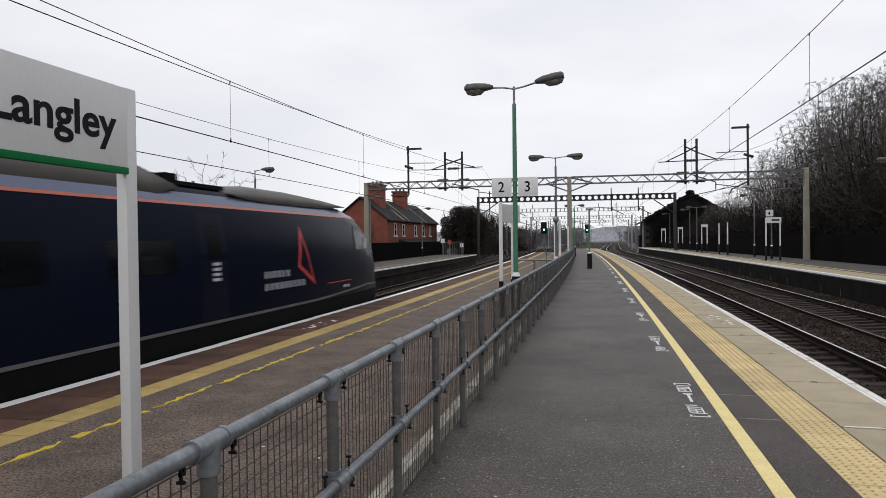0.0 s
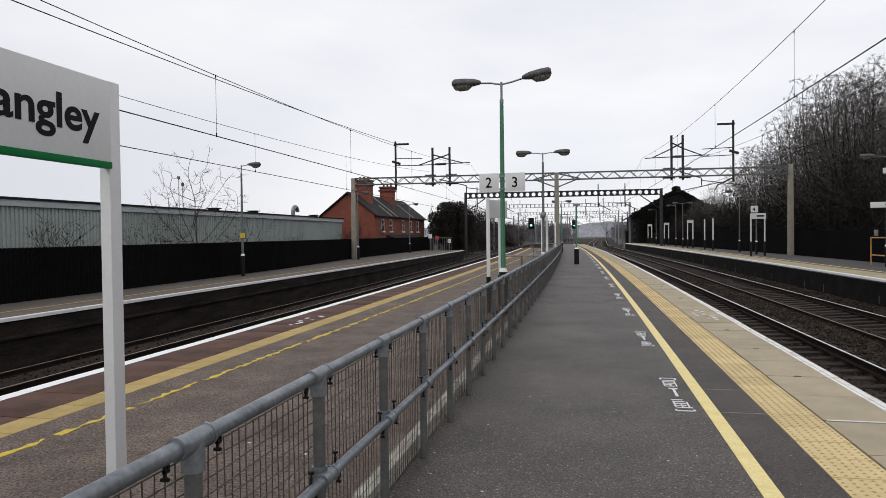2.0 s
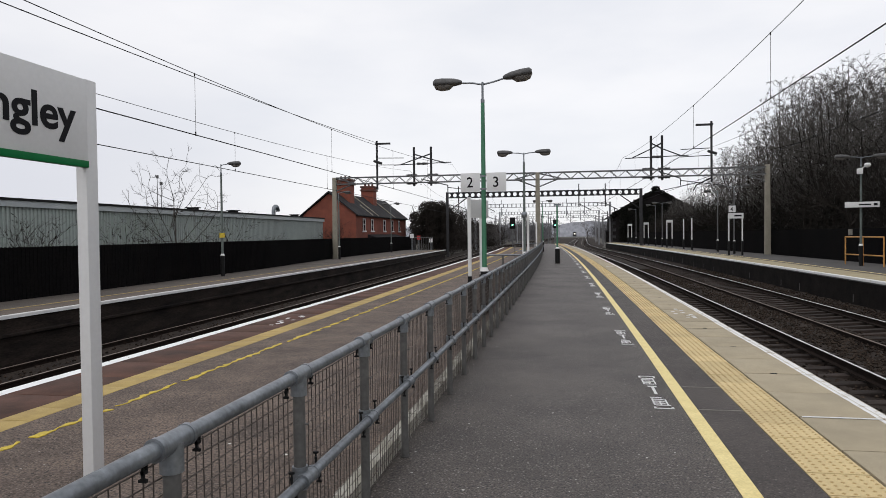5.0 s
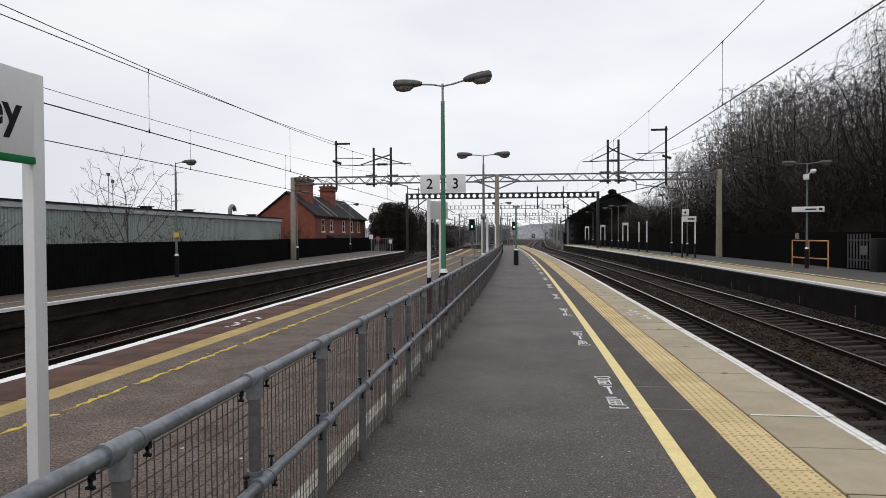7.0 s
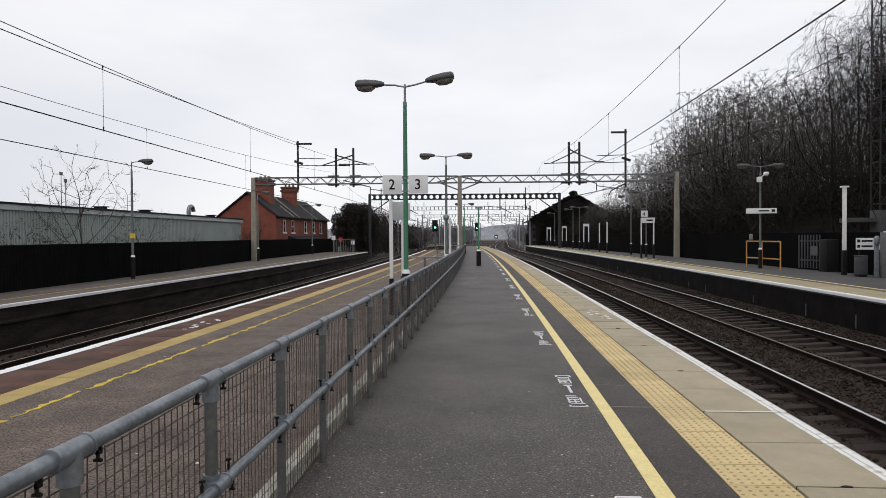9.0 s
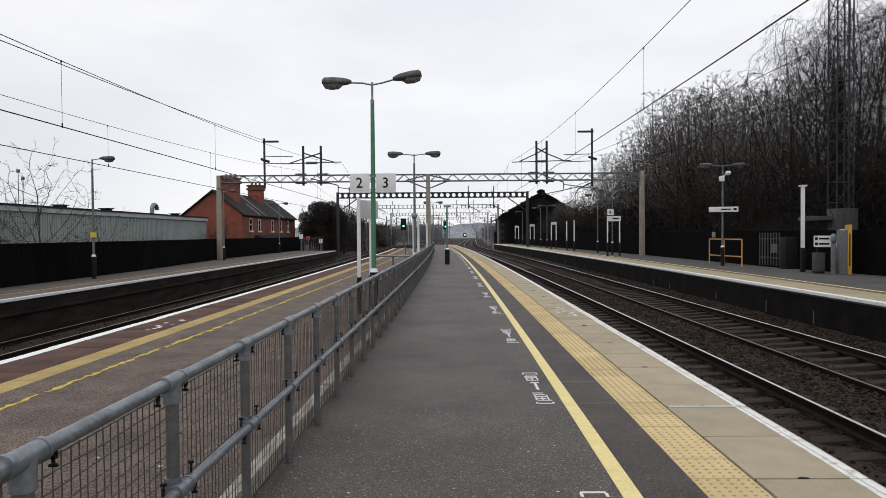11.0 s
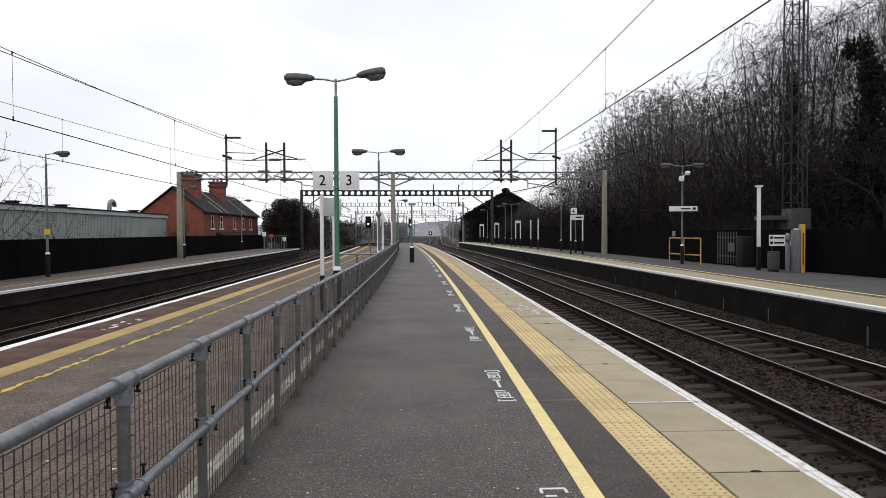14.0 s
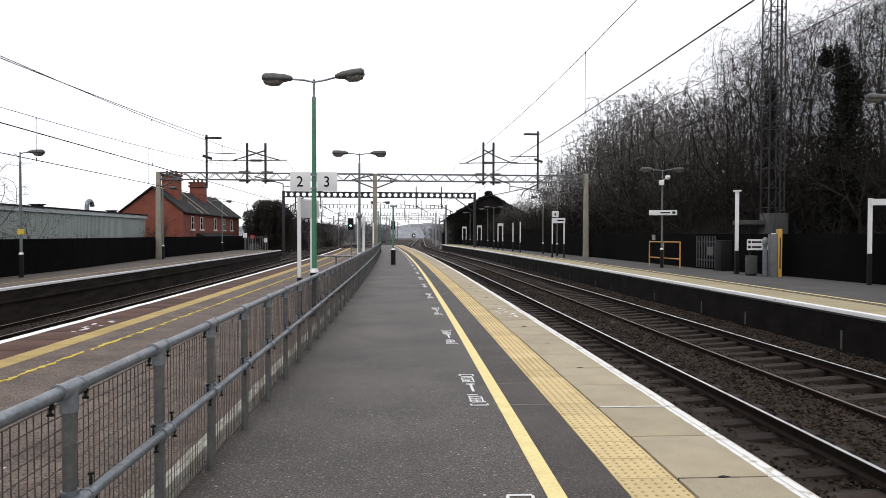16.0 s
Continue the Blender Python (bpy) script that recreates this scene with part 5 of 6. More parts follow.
part("trunk", Shape().tube((18.3, 27.0, 0.6), (18.05, 27.0, 5.5), 0.22, 0.15, n=8).tube((18.05, 27.0, 5.5), (17.75, 27.0, 9.6), 0.15, 0.04, n=8), BARK, tall_ivy)
clumps("ivy", "dark dull ivy leaves", "ivy", [(18.3 + rt.uniform(-0.45, 0.45) - 0.03 * k, 27.0 + rt.uniform(-0.4, 0.4), 2.2 + k * 0.36, (1.15 - 0.052 * k) * rt.uniform(0.9, 1.9), 1.1 - 0.03 * k, rt.uniform(0.5, 1.1), 520) for k in range(20)], IVY, 4, (0.04, 0.10), core=0.8, parent=tall_ivy)
slim_ivy = thing("ivy_clad_tree", "slim bare tree trunk wrapped in dark ivy", "tree", group="ivy-clad trees")
part("trunk", Shape().tube((18.4, 33.0, 0.8), (18.35, 33.0, 5.0), 0.16, 0.11, n=8).tube((18.35, 33.0, 5.0), (18.3, 33.0, 9.2), 0.11, 0.03, n=8), BARK, slim_ivy)
clumps("ivy", "dark dull ivy leaves", "ivy", [(18.35 + 0.06 * (k % 2), 33.0, 3 + k * 0.95, 0.75 - 0.06 * k, 0.7 - 0.05 * k, 0.9, 380) for k in range(7)], IVY, 14, (0.04, 0.10), core=0.8, parent=slim_ivy)
# tangled thicket that closes the wood below the crowns
thick = Shape()
for i in range(270):
    yy = 12 + 100 * rt.random()
    far = min(1, max(0.30, (128 - yy) / 75))
    cx = 19.6 - 0.035 * max(0, yy - 8) + rt.uniform(0, 8) - bend(yy) * 0.4
    top = rt.uniform(3.6, 5.8 if yy < 42 else 8.2) * far
    for _ in range(420):
        p = Vector((cx + rt.gauss(0, 1.5), yy + rt.gauss(0, 1.8), 1.2 + rt.random() * top))
        d = Vector((rt.gauss(0, 0.5), rt.gauss(0, 0.5), rt.gauss(0.6, 0.5))) * rt.uniform(0.6, 1.7)
        ribbon(thick, rt, p, p + d, rt.uniform(0.006, 0.018))
me = bpy.data.meshes.new("winter_thicket")
me.from_pydata(thick.v, [], thick.f)
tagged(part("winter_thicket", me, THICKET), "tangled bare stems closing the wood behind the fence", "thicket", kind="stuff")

# bare tree and scrub behind the west fence
plant(GREYS[0], -21.8, 34.6, -1.0, 1.16, 110, "small leafless tree in front of the shed", "shed trees")
for i in range(13):
    yy = (14, 15.5, 17, 24, 29, 30.5, 32, 36.5, 38, 46, 57, 58.5, 60)[i]
    plant(SCRUB[i % 3], -20.8 + rt.uniform(-1, 1), yy, -1.2, rt.uniform(0.75, 1.1), rt.uniform(0, 360), "leafless sapling by the shed wall", "saplings", sz=1.15)
clumps("conifer_hedge", "dense dark conifer hedge beyond the house", "hedge", [(-19.4 + k * 1.05, 86 + (k % 2), 1.4 + j * 1.25, 1.05, 1.2, 0.95, 1800) for k in range(5) for j in range(4) if j < 3 or 0 < k < 4], CONIFER, 7, (0.08, 0.24), slim=0.16)
for x, yy, s in ((-15.5, 110, 0.9), (-12.5, 120, 0.8), (-17, 125, 1.0), (-13.0, 98, 0.6), (-19, 130, 1.0), (-14.5, 145, 0.9), (-18.0, 150, 1.0), (-23.5, 95, 0.9), (-27, 90, 0.8)):
    plant(rt.choice(FARS), x, yy, -1.2, s * 0.72, rt.uniform(0, 360), "leafless tree beyond the platform end", "line-side trees")
HEDGE = mat("brown_hedge_twigs", (0.034, 0.028, 0.024), (0.018, 0.0155, 0.014), 0.95, scale=0.3, detail=5, amount=0.5, bump=0, spec=0.15)
hedge = Shape()
for i in range(84):
    yy = 84 + 100 * rt.random()
    cx = -14.8 - bend(yy) + rt.uniform(-2.2, 0.6)
    top = rt.uniform(4.8, 7.2) if yy < 128 else rt.uniform(3.4, 5.6)
    for _ in range(560):
        p = Vector((cx + rt.gauss(0, 0.9), yy + rt.gauss(0, 1.6), -1.2 + rt.random() * top))
        d = Vector((rt.gauss(0, 0.45), rt.gauss(0, 0.45), rt.gauss(0.5, 0.4))) * rt.uniform(0.4, 1.2)
        ribbon(hedge, rt, p, p + d, rt.uniform(0.015, 0.04))
me = bpy.data.meshes.new("lineside_hedge")
me.from_pydata(hedge.v, [], hedge.f)
tagged(part("lineside_hedge", me, HEDGE), "brown tangled winter hedge along the far line side", "hedge", kind="stuff")


# ---- train leaving along the fast line ----
def train_section(w, top, bot, y, lean=0.0):
    """Half-round body section; z from the rail."""
    pts = [(-0.86, bot), (-0.99, bot + 0.25), (-1.0, bot + (top - bot) * 0.35), (-0.985, bot + (top - bot) * 0.62), (-0.90, bot + (top - bot) * 0.84), (-0.72, bot + (top - bot) * 0.945), (-0.40, top - 0.02), (0, top)]
    pts = pts + [(-x, z) for x, z in reversed(pts[:-1])]
    return [(x * w + lean * 0, y, z) for x, z in pts]


train = thing("express_train", "dark navy express train with an orange roof line and rounded nose", "train", -7.53, 20, -0.93)
# local y = 0 at the nose tip, body runs to -y
NOSE = [(-1.55, 0.35, 1.50, 0.85), (-1.63, 0.65, 1.80, 0.60), (-1.80, 0.88, 2.10, 0.45), (-2.02, 1.02, 2.36, 0.40), (-2.45, 1.15, 2.75, 0.36), (-3.05, 1.24, 3.10, 0.33), (-3.8, 1.31, 3.38, 0.30), (-4.9, 1.355, 3.55, 0.28), (-6.0, 1.365, 3.60, 0.27), (-23.8, 1.365, 3.60, 0.27)]
full = []
for y, w, top, bot in NOSE:
    full.append(train_section(w, top, bot, y))
part("body", Shape().loft(full), NAVY, train, "glossy navy body", smooth=True)


def side_at(y, z):
    """Half width of the side at y and height z, a little proud."""
    for (ya, wa, ta, ba), (yb, wb, tb, bb) in zip(NOSE, NOSE[1:]):
        if ya >= y >= yb:
            k = (ya - y) / (ya - yb)
            w, top, bot = wa + (wb - wa) * k, ta + (tb - ta) * k, ba + (bb - ba) * k
            prof = [(0.86, bot), (0.99, bot + 0.25), (1.0, bot + (top - bot) * 0.35), (0.985, bot + (top - bot) * 0.62), (0.90, bot + (top - bot) * 0.84), (0.72, bot + (top - bot) * 0.945), (0.40, top - 0.02)]
            for (xa, za), (xb, zb) in zip(prof, prof[1:]):
                if za <= z <= zb:
                    return w * (xa + (xb - xa) * (z - za) / (zb - za))
            return w * (0.40 if z > top - 0.02 else 0.86)
    return 1.36


def decal(quads, proud=0.012, side=1, n=6):
    """Paint or glass that hugs the side; quads of (y, z), each cut fine enough to follow the curve."""
    sh = Shape()
    sh.weld = True
    for q in quads:
        k = len(sh.v)
        for j in range(n + 1):
            for i in range(n + 1):
                u, v = i / n, j / n
                y, z = [(q[0][c] * (1 - u) + q[1][c] * u) * (1 - v) + (q[3][c] * (1 - u) + q[2][c] * u) * v for c in (0, 1)]
                sh.v.append((side * (side_at(y, z) + proud), y, z))
        sh.f += [(k + j * (n + 1) + i, k + j * (n + 1) + i + 1, k + (j + 1) * (n + 1) + i + 1, k + (j + 1) * (n + 1) + i) for j in range(n) for i in range(n)]
    return sh


def band(z_of, h, y0, y1, step=0.6):
    ys = stations(y0, y1, step)
    return [[(a, z_of(a)), (b, z_of(b)), (b, z_of(b) + h), (a, z_of(a) + h)] for a, b in zip(ys, ys[1:])]


def cant(y):
    return 3.15 - (0.05 * (y + 4.6) ** 2 if y > -4.6 else 0.0)


def skirt(y):
    return 1.24 + (0.035 * (y + 7.0) if -7 < y < -3.5 else 0.0 if y <= -7 else 0.1225 - 0.03 * (y + 3.5))


SIDES = (1, -1)
for s in SIDES:
    part("upper_band", decal(band(lambda y: cant(y) + 0.045, 0.17, -23.8, -3.9), 0.010, s, 3), TRAINTOP, train, "band under the roof, blue-grey with a painted sky sheen")
    part("orange_line", decal(band(cant, 0.045, -23.8, -3.7), 0.013, s, 2), ORANGE, train, "thin orange line")
    part("lower_line", decal(band(skirt, 0.05, -23.8, -1.85), 0.012, s, 2), STEEL, train, "thin grey line above the skirt")
    part("skirt", decal(band(lambda y: 0.42, 0.80, -23.8, -2.3), 0.008, s, 2), TRAINDARK, train, "black lower skirt")
    for k in range(4):
        yc = -13.1 - k * 2.45
        part("side_window", decal([[(yc - 0.7, 2.12), (yc + 0.7, 2.12), (yc + 0.7, 2.60), (yc - 0.7, 2.60)]], 0.012, s), GLASS, train, "dark side window")
    door = part("cab_door", decal([[(-11.75, 1.30), (-10.95, 1.30), (-10.95, 3.05), (-11.75, 3.05)]], 0.006, s), NAVY, train)
    part("door_window", decal([[(-11.5, 2.32), (-11.12, 2.32), (-11.12, 2.85), (-11.5, 2.85)]], 0.014, s), GLASS, door)
    part("cab_window", decal([[(-4.5, 2.34), (-3.5, 2.36), (-3.2, 2.62), (-4.5, 2.98)]], 0.014, s), GLASS, train, "dark cab side window")
    tri = [(-8.19, 2.04), (-7.95, 2.90), (-7.30, 1.60)]
    c = (sum(p[0] for p in tri) / 3, sum(p[1] for p in tri) / 3)
    inn = [(c[0] + (p[0] - c[0]) * 0.70, c[1] + (p[1] - c[1]) * 0.70) for p in tri]
    emb = [[tri[i], tri[(i + 1) % 3], inn[(i + 1) % 3], inn[i]] for i in range(3)]
    part("emblem", decal(emb, 0.014, s), REDLINE, train, "red outlined triangle emblem")
    bars = []
    for z0, ln, y1 in ((1.87, 6, -8.54), (1.64, 9, -7.8)):
        w = (y1 + 9.65) / ln
        for i in range(ln):
            y = -9.65 + i * w
            bars += [[(y, z0), (y + w * 0.25, z0), (y + w * 0.25, z0 + 0.13), (y, z0 + 0.13)], [(y + w * 0.45, z0), (y + w * 0.60, z0), (y + w * 0.60, z0 + 0.13), (y + w * 0.45, z0 + 0.13)]]
    part("lettering_bars", decal(bars, 0.014, s, 2), PALE, train, "pale bars where the operator's words stand")["kind"] = "stuff"
    small = [[(-11.42, 1.93 + 0.085 * i), (-11.2, 1.93 + 0.085 * i), (-11.2, 1.98 + 0.085 * i), (-11.42, 1.98 + 0.085 * i)] for i in range(4)]
    part("notice_bars", decal(small, 0.014, s, 2), PALE, train)
    small = [[(-5.6 + 0.09 * i, 1.42), (-5.54 + 0.09 * i, 1.42), (-5.54 + 0.09 * i, 1.49), (-5.6 + 0.09 * i, 1.49)] for i in range(5)]
    part("notice_bars", decal(small, 0.014, s, 2), PALE, train)
    part("lower_red_line", decal(band(lambda y: 1.58, 0.02, -6.6, -5.0), 0.012, s, 2), REDLINE, train)
part("windscreen", Shape().loft([[(sx * w, y + 0.05, z + 0.03) for sx in (-1, -0.5, 0, 0.5, 1)] for y, w, z in ((-2.02, 0.45, 2.34), (-2.55, 0.62, 2.80), (-3.1, 0.66, 3.12))], close=False, caps=False), GLASS, train, "raked dark windscreen")
roof_sh = Shape()
for y0, y1, h in ((-10.3, -4.6, 0.25), (-23.6, -11.9, 0.58)):
    ramp = 2.6 if y1 > -10 else 1.5
    prof = [(y0, 0.1), (y0 + 0.5, 0.75), (y0 + 1.2, 1.0), (y1 - ramp, 1.0), (y1 - ramp * 0.46, 0.72), (y1, 0.0)]
    roof_sh.loft([[(x * 1.08, y, 3.44 + max(0.02, h * k) * zz) for x, zz in ((-1, -0.4), (-0.88, 0.55), (-0.55, 0.92), (0, 1), (0.55, 0.92), (0.88, 0.55), (1, -0.4))] for y, k in prof])
part("roof_fairing", roof_sh, TRAINROOF, train, "grey roof fairing with vents", smooth=True)
part("roof_well", Shape().box(-0.85, 0.85, -12.1, -10.2, 3.5, 3.57).box(-0.35, 0.35, -11.2, -10.85, 3.55, 3.76), TRAINDARK, train, "dark roof equipment")
part("underframe", Shape().box(-1.2, 1.2, -23.6, -2.6, 0.18, 0.5), TRAINDARK, train, "black underframe")
part("coupler_cover", Shape().loft([[(x * w, y, z) for x, z in ((-1, 0.3), (1, 0.3), (1, 0.85), (-1, 0.85))] for y, w in ((-2.1, 0.8), (-1.66, 0.5))]), TRAINDARK, train, bevel=0.05)
for yb in (-5.6, -19.6):
    bog = part("bogie", Shape().box(-1.05, 1.05, yb - 1.6, yb + 1.6, 0.35, 0.62), TRAINDARK, train)
    for dy in (-1.35, 1.35):
        for sx in (-0.75, 0.75):
            part("wheel", Shape().tube((sx - 0.065, yb + dy, 0.43), (sx + 0.065, yb + dy, 0.43), 0.43, n=24), TRAINDARK, bog)
for s in (0.62, -0.62):
    part("tail_light", Shape().tube((s, -1.9, 1.45), (s, -1.66, 1.45), 0.08, n=10), SIGRED, train)
coach_me = Shape().loft([train_section(1.365, 3.60, 0.27, y) for y in (-24.3, -47.5)]).mesh("coach_body", smooth=True)
for k in range(2):
    part("coach_body", coach_me, NAVY, train, at=pose(0, -23.8 * k, 0))


# distant train waiting down the line
far_train = thing("distant_train", "tiny far train with a bright headlight", "train", 0, 520, -0.8)
part("cab", Shape().box(-1.3, 1.3, 0, 20, 0.3, 3.5), TRAINDARK, far_train, bevel=0.2)
part("headlight", Shape().tube((0, -0.15, 2.0), (0, 0.0, 2.0), 0.5, n=12), HEADLIGHT, far_train, "bright white headlight")


def motions():
    """All that moves: the express runs away at an even pace, the far train creeps nearer."""
    rows = []
    for t in [0.0, 0.1, 0.2, 0.3, 0.4, 0.5, 0.75, 1.0, 2.0, 4.0, 6.0, 8.0, 10.0, 12.0, 14.0, 16.0]:
        y = 21.2 - 45.4 * t
        rows.append((t, pose(-7.53 - bend(y), y, -0.93, 0, 0, heading(y) if y > 1 else 0)))
    walk(train, rows)
    rows = []
    for t in [0.0, 4.0, 8.0, 12.0, 16.0]:
        y = 640 - 6.0 * t
        rows.append((t, pose(6.0, y, -0.6)))
    walk(far_train, rows)


# ---- side platform furniture ----
def put(name, label, category, x, y, z=0.06, rz=None, group=""):
    p = on(x, y, z)
    return thing(name, label, category, p.x, p.y, p.z, group=group, rz=heading(y) if rz is None else rz)


bar = put("barrier_frame", "orange-yellow tubular barrier frame beside the lamp post", "barrier", 12.98, 32.3)
a, b = on(12.87, 33.9) - on(12.98, 32.3), on(13.12, 30.9) - on(12.98, 32.3)
for z in (1.25, 0.46):
    part("rail", Shape().tube((a.x, a.y, z), (b.x, b.y, z), 0.03, n=8), YELLOWSTEEL, bar)
for k in (0.0, 0.48, 1.0):
    q = a.lerp(b, k)
    part("post", Shape().tube((q.x, q.y, 0), (q.x, q.y, 1.27), 0.032, n=8), YELLOWSTEEL, bar)

nb = put("station_sign", "long white name board fixed to the lamp post", "sign", 12.8, 32.05, 0.06, rz=-12)
part("board", Shape().box(-0.68, 0.62, -0.10, -0.07, 2.54, 2.78), SIGN_WHITE, nb, bevel=0.004)
part("lettering_bars", Shape().box(-0.15, 0.30, -0.104, -0.10, 2.63, 2.69), LETTER, nb)
part("logo_bar", Shape().box(0.40, 0.54, -0.104, -0.10, 2.61, 2.72), LETTER, nb)
cctv = put("security_camera", "white security cameras on the lamp post", "camera", 12.8, 32.1)
part("housing", Shape().box(-0.24, -0.05, -0.25, -0.05, 3.98, 4.22), WHITE, cctv, bevel=0.02)
part("dome", Shape().loft([[(0.22 + r * math.cos(q), r * math.sin(q), z) for q in [2 * math.pi * i / 12 for i in range(12)]] for z, r in ((4.26, 0.03), (4.32, 0.11), (4.40, 0.13), (4.46, 0.09))]), WHITE, cctv, smooth=True)
part("arm", Shape().tube((-0.05, -0.05, 4.2), (0.22, 0, 4.4), 0.02, n=6), WHITE, cctv)

for x, y, h in ((13.68, 26.7, 3.34),):
    wp = put("white_post", "tall white square post with a black foot", "post", x, y)
    part("shaft", Shape().box(-0.058, 0.058, -0.058, 0.058, 0.95, h), WHITE, wp, bevel=0.01)
    part("foot", Shape().box(-0.075, 0.075, -0.075, 0.075, 0, 0.95), BLACK, wp, "black foot")
    part("cap", Shape().box(-0.12, 0.12, -0.11, 0.11, h, h + 0.06), WHITE, wp)
GATESTEEL = mat("dull_gate_steel", (0.055, 0.056, 0.06), (0.035, 0.036, 0.038), 0.7, scale=4, amount=0.4)
gate = put("palisade_gate", "dull grey steel palisade gate in the black fence", "gate", 14.12, 31.3, 0.06, rz=-80)
for i in range(8):
    part("pale", Shape().box(i * 0.2 - 0.03, i * 0.2 + 0.05, -0.01, 0.01, 0.08, 1.55), GATESTEEL, gate)
for z in (0.4, 1.25):
    part("rail", Shape().box(-0.05, 1.5, 0.01, 0.05, z, z + 0.06), GATESTEEL, gate)
part("notice", Shape().box(0.85, 1.3, -0.03, -0.012, 0.65, 1.05), POSTGREY, gate, "faded notice plate")
cab = put("equipment_cabinet", "black equipment cabinet against the fence", "cabinet", 14.42, 29.2)
part("body", Shape().box(-0.3, 0.25, -0.3, 0.3, 0, 1.36), BLACK, cab, bevel=0.05)
part("plinth", Shape().box(-0.32, 0.27, -0.32, 0.32, 0, 0.06), BLACK, cab)
bn = put("litter_bin", "dark grey square litter bin", "bin", 13.75, 25.7)
part("body", Shape().box(-0.17, 0.17, -0.16, 0.16, 0.08, 0.74), GATESTEEL, bn, bevel=0.03)
part("lid", Shape().box(-0.18, 0.18, -0.17, 0.17, 0.74, 0.78), GATESTEEL, bn, bevel=0.02)
part("foot", Shape().box(-0.15, 0.15, -0.15, 0.15, 0, 0.08), BLACK, bn)
ds = put("direction_sign", "white direction sign with dark lettering on the fence", "sign", 14.35, 26.3, 0.06, rz=-15)
part("panel", Shape().box(-0.42, 0.42, -0.03, 0.0, 0.98, 1.42), SIGN_WHITE, ds)
for z in (1.05, 1.25):
    part("icon", Shape().box(-0.38, -0.28, -0.035, -0.03, z, z + 0.11), LETTER, ds)
    part("lettering_bars", Shape().box(-0.24, 0.12, -0.035, -0.03, z + 0.02, z + 0.09), LETTER, ds)
for x in (-0.3, 0.3):
    part("leg", Shape().box(x - 0.03, x + 0.03, 0.0, 0.04, 0, 1.42), BLACK, ds)
hp = put("help_point", "slim grey help point column with a rounded head", "column", 13.85, 24.9)
part("column", Shape().box(-0.065, 0.065, -0.06, 0.06, 0, 1.35), GALV, hp, bevel=0.015)
part("head", Shape().loft([[(r * math.cos(q) - 0.06, -0.12 + 0.6 * r * math.sin(q), z) for q in [2 * math.pi * i / 12 for i in range(12)]] for z, r in ((1.16, 0.05), (1.22, 0.11), (1.42, 0.11), (1.50, 0.05))]), GALV, hp, smooth=True)
tm = put("ticket_machine", "grey ticket machine with a yellow edge", "machine", 14.42, 25.2, 0.06, rz=-20)
part("body", Shape().box(-0.22, 0.05, -0.25, 0.25, 0, 1.62), STEEL, tm, bevel=0.02)
part("yellow_panel", Shape().box(0.06, 0.20, -0.27, 0.25, 0, 1.82), mat("yellow_panel_paint", (0.50, 0.28, 0.03), (0.42, 0.23, 0.03), 0.5, amount=0.2), tm, "yellow side panel", bevel=0.01)
part("black_strip", Shape().box(0.11, 0.15, -0.278, -0.268, 0.3, 1.5), BLACK, tm)
part("top_light", Shape().box(-0.18, -0.02, -0.26, -0.15, 1.62, 1.66), WHITE, tm)
sh = put("shelter_roof", "low grey flat roof behind the black fence", "shelter", 15.9, 29.5, 0.06, rz=-12)
part("roof", Shape().box(-0.75, 0.40, -0.6, 0.6, 2.05, 2.24), mat("weathered_grey_roof", (0.055, 0.055, 0.052), (0.04, 0.04, 0.038), 0.8), sh, bevel=0.02)
for x in (-0.6, 0.3):
    part("leg", Shape().box(x - 0.04, x + 0.04, -0.05, 0.05, -0.3, 2.0), BLACK, sh)
box_lamp = put("wall_light", "small pale box light on the fence", "light", 13.55, 35.2)
part("box", Shape().box(-0.08, 0.08, -0.08, 0.0, 1.32, 1.60), CONCRETE, box_lamp, bevel=0.01)

# lattice mast in the wood
mast = thing("lattice_mast", "tall dark steel lattice radio mast in the wood", "mast", 16.78, 30.0, 0.2)
R0, R1, MH = 0.36, 0.34, 18.0
cor = [(-1, -1), (1, -1), (1, 1), (-1, 1)]
rad = lambda z: R0 + (R1 - R0) * z / MH
for cx, cy in cor:
    part("leg", Shape().tube((cx * R0, cy * R0, 0), (cx * R1, cy * R1, MH), 0.036, 0.03, n=6), DARKSTEEL, mast)
for k in range(20):
    z0, z1 = k * 0.9, k * 0.9 + 0.9
    for i in range(4):
        (ax, ay), (bx2, by2) = cor[i], cor[(i + 1) % 4]
        part("bracing", Shape().tube((ax * rad(z0), ay * rad(z0), z0), (bx2 * rad(z1), by2 * rad(z1), z1), 0.022, n=4), DARKSTEEL, mast)
        part("cross_bar", Shape().tube((ax * rad(z1), ay * rad(z1), z1), (bx2 * rad(z1), by2 * rad(z1), z1), 0.02, n=4), DARKSTEEL, mast)
part("ladder", Shape().tube((0.2, -R0 * 0.8, 0), (0.2, -R1 * 0.8, MH), 0.05, n=5), DARKSTEEL, mast)
kiosk = thing("equipment_hut", "small grey hut at the foot of the mast", "hut", 16.3, 29.0, 0.1)
part("body", Shape().box(-0.44, 0.44, -0.4, 0.4, 0.0, 2.5), mat("hut_grey", (0.06, 0.06, 0.06), (0.045, 0.045, 0.045), 0.8), kiosk, bevel=0.03)

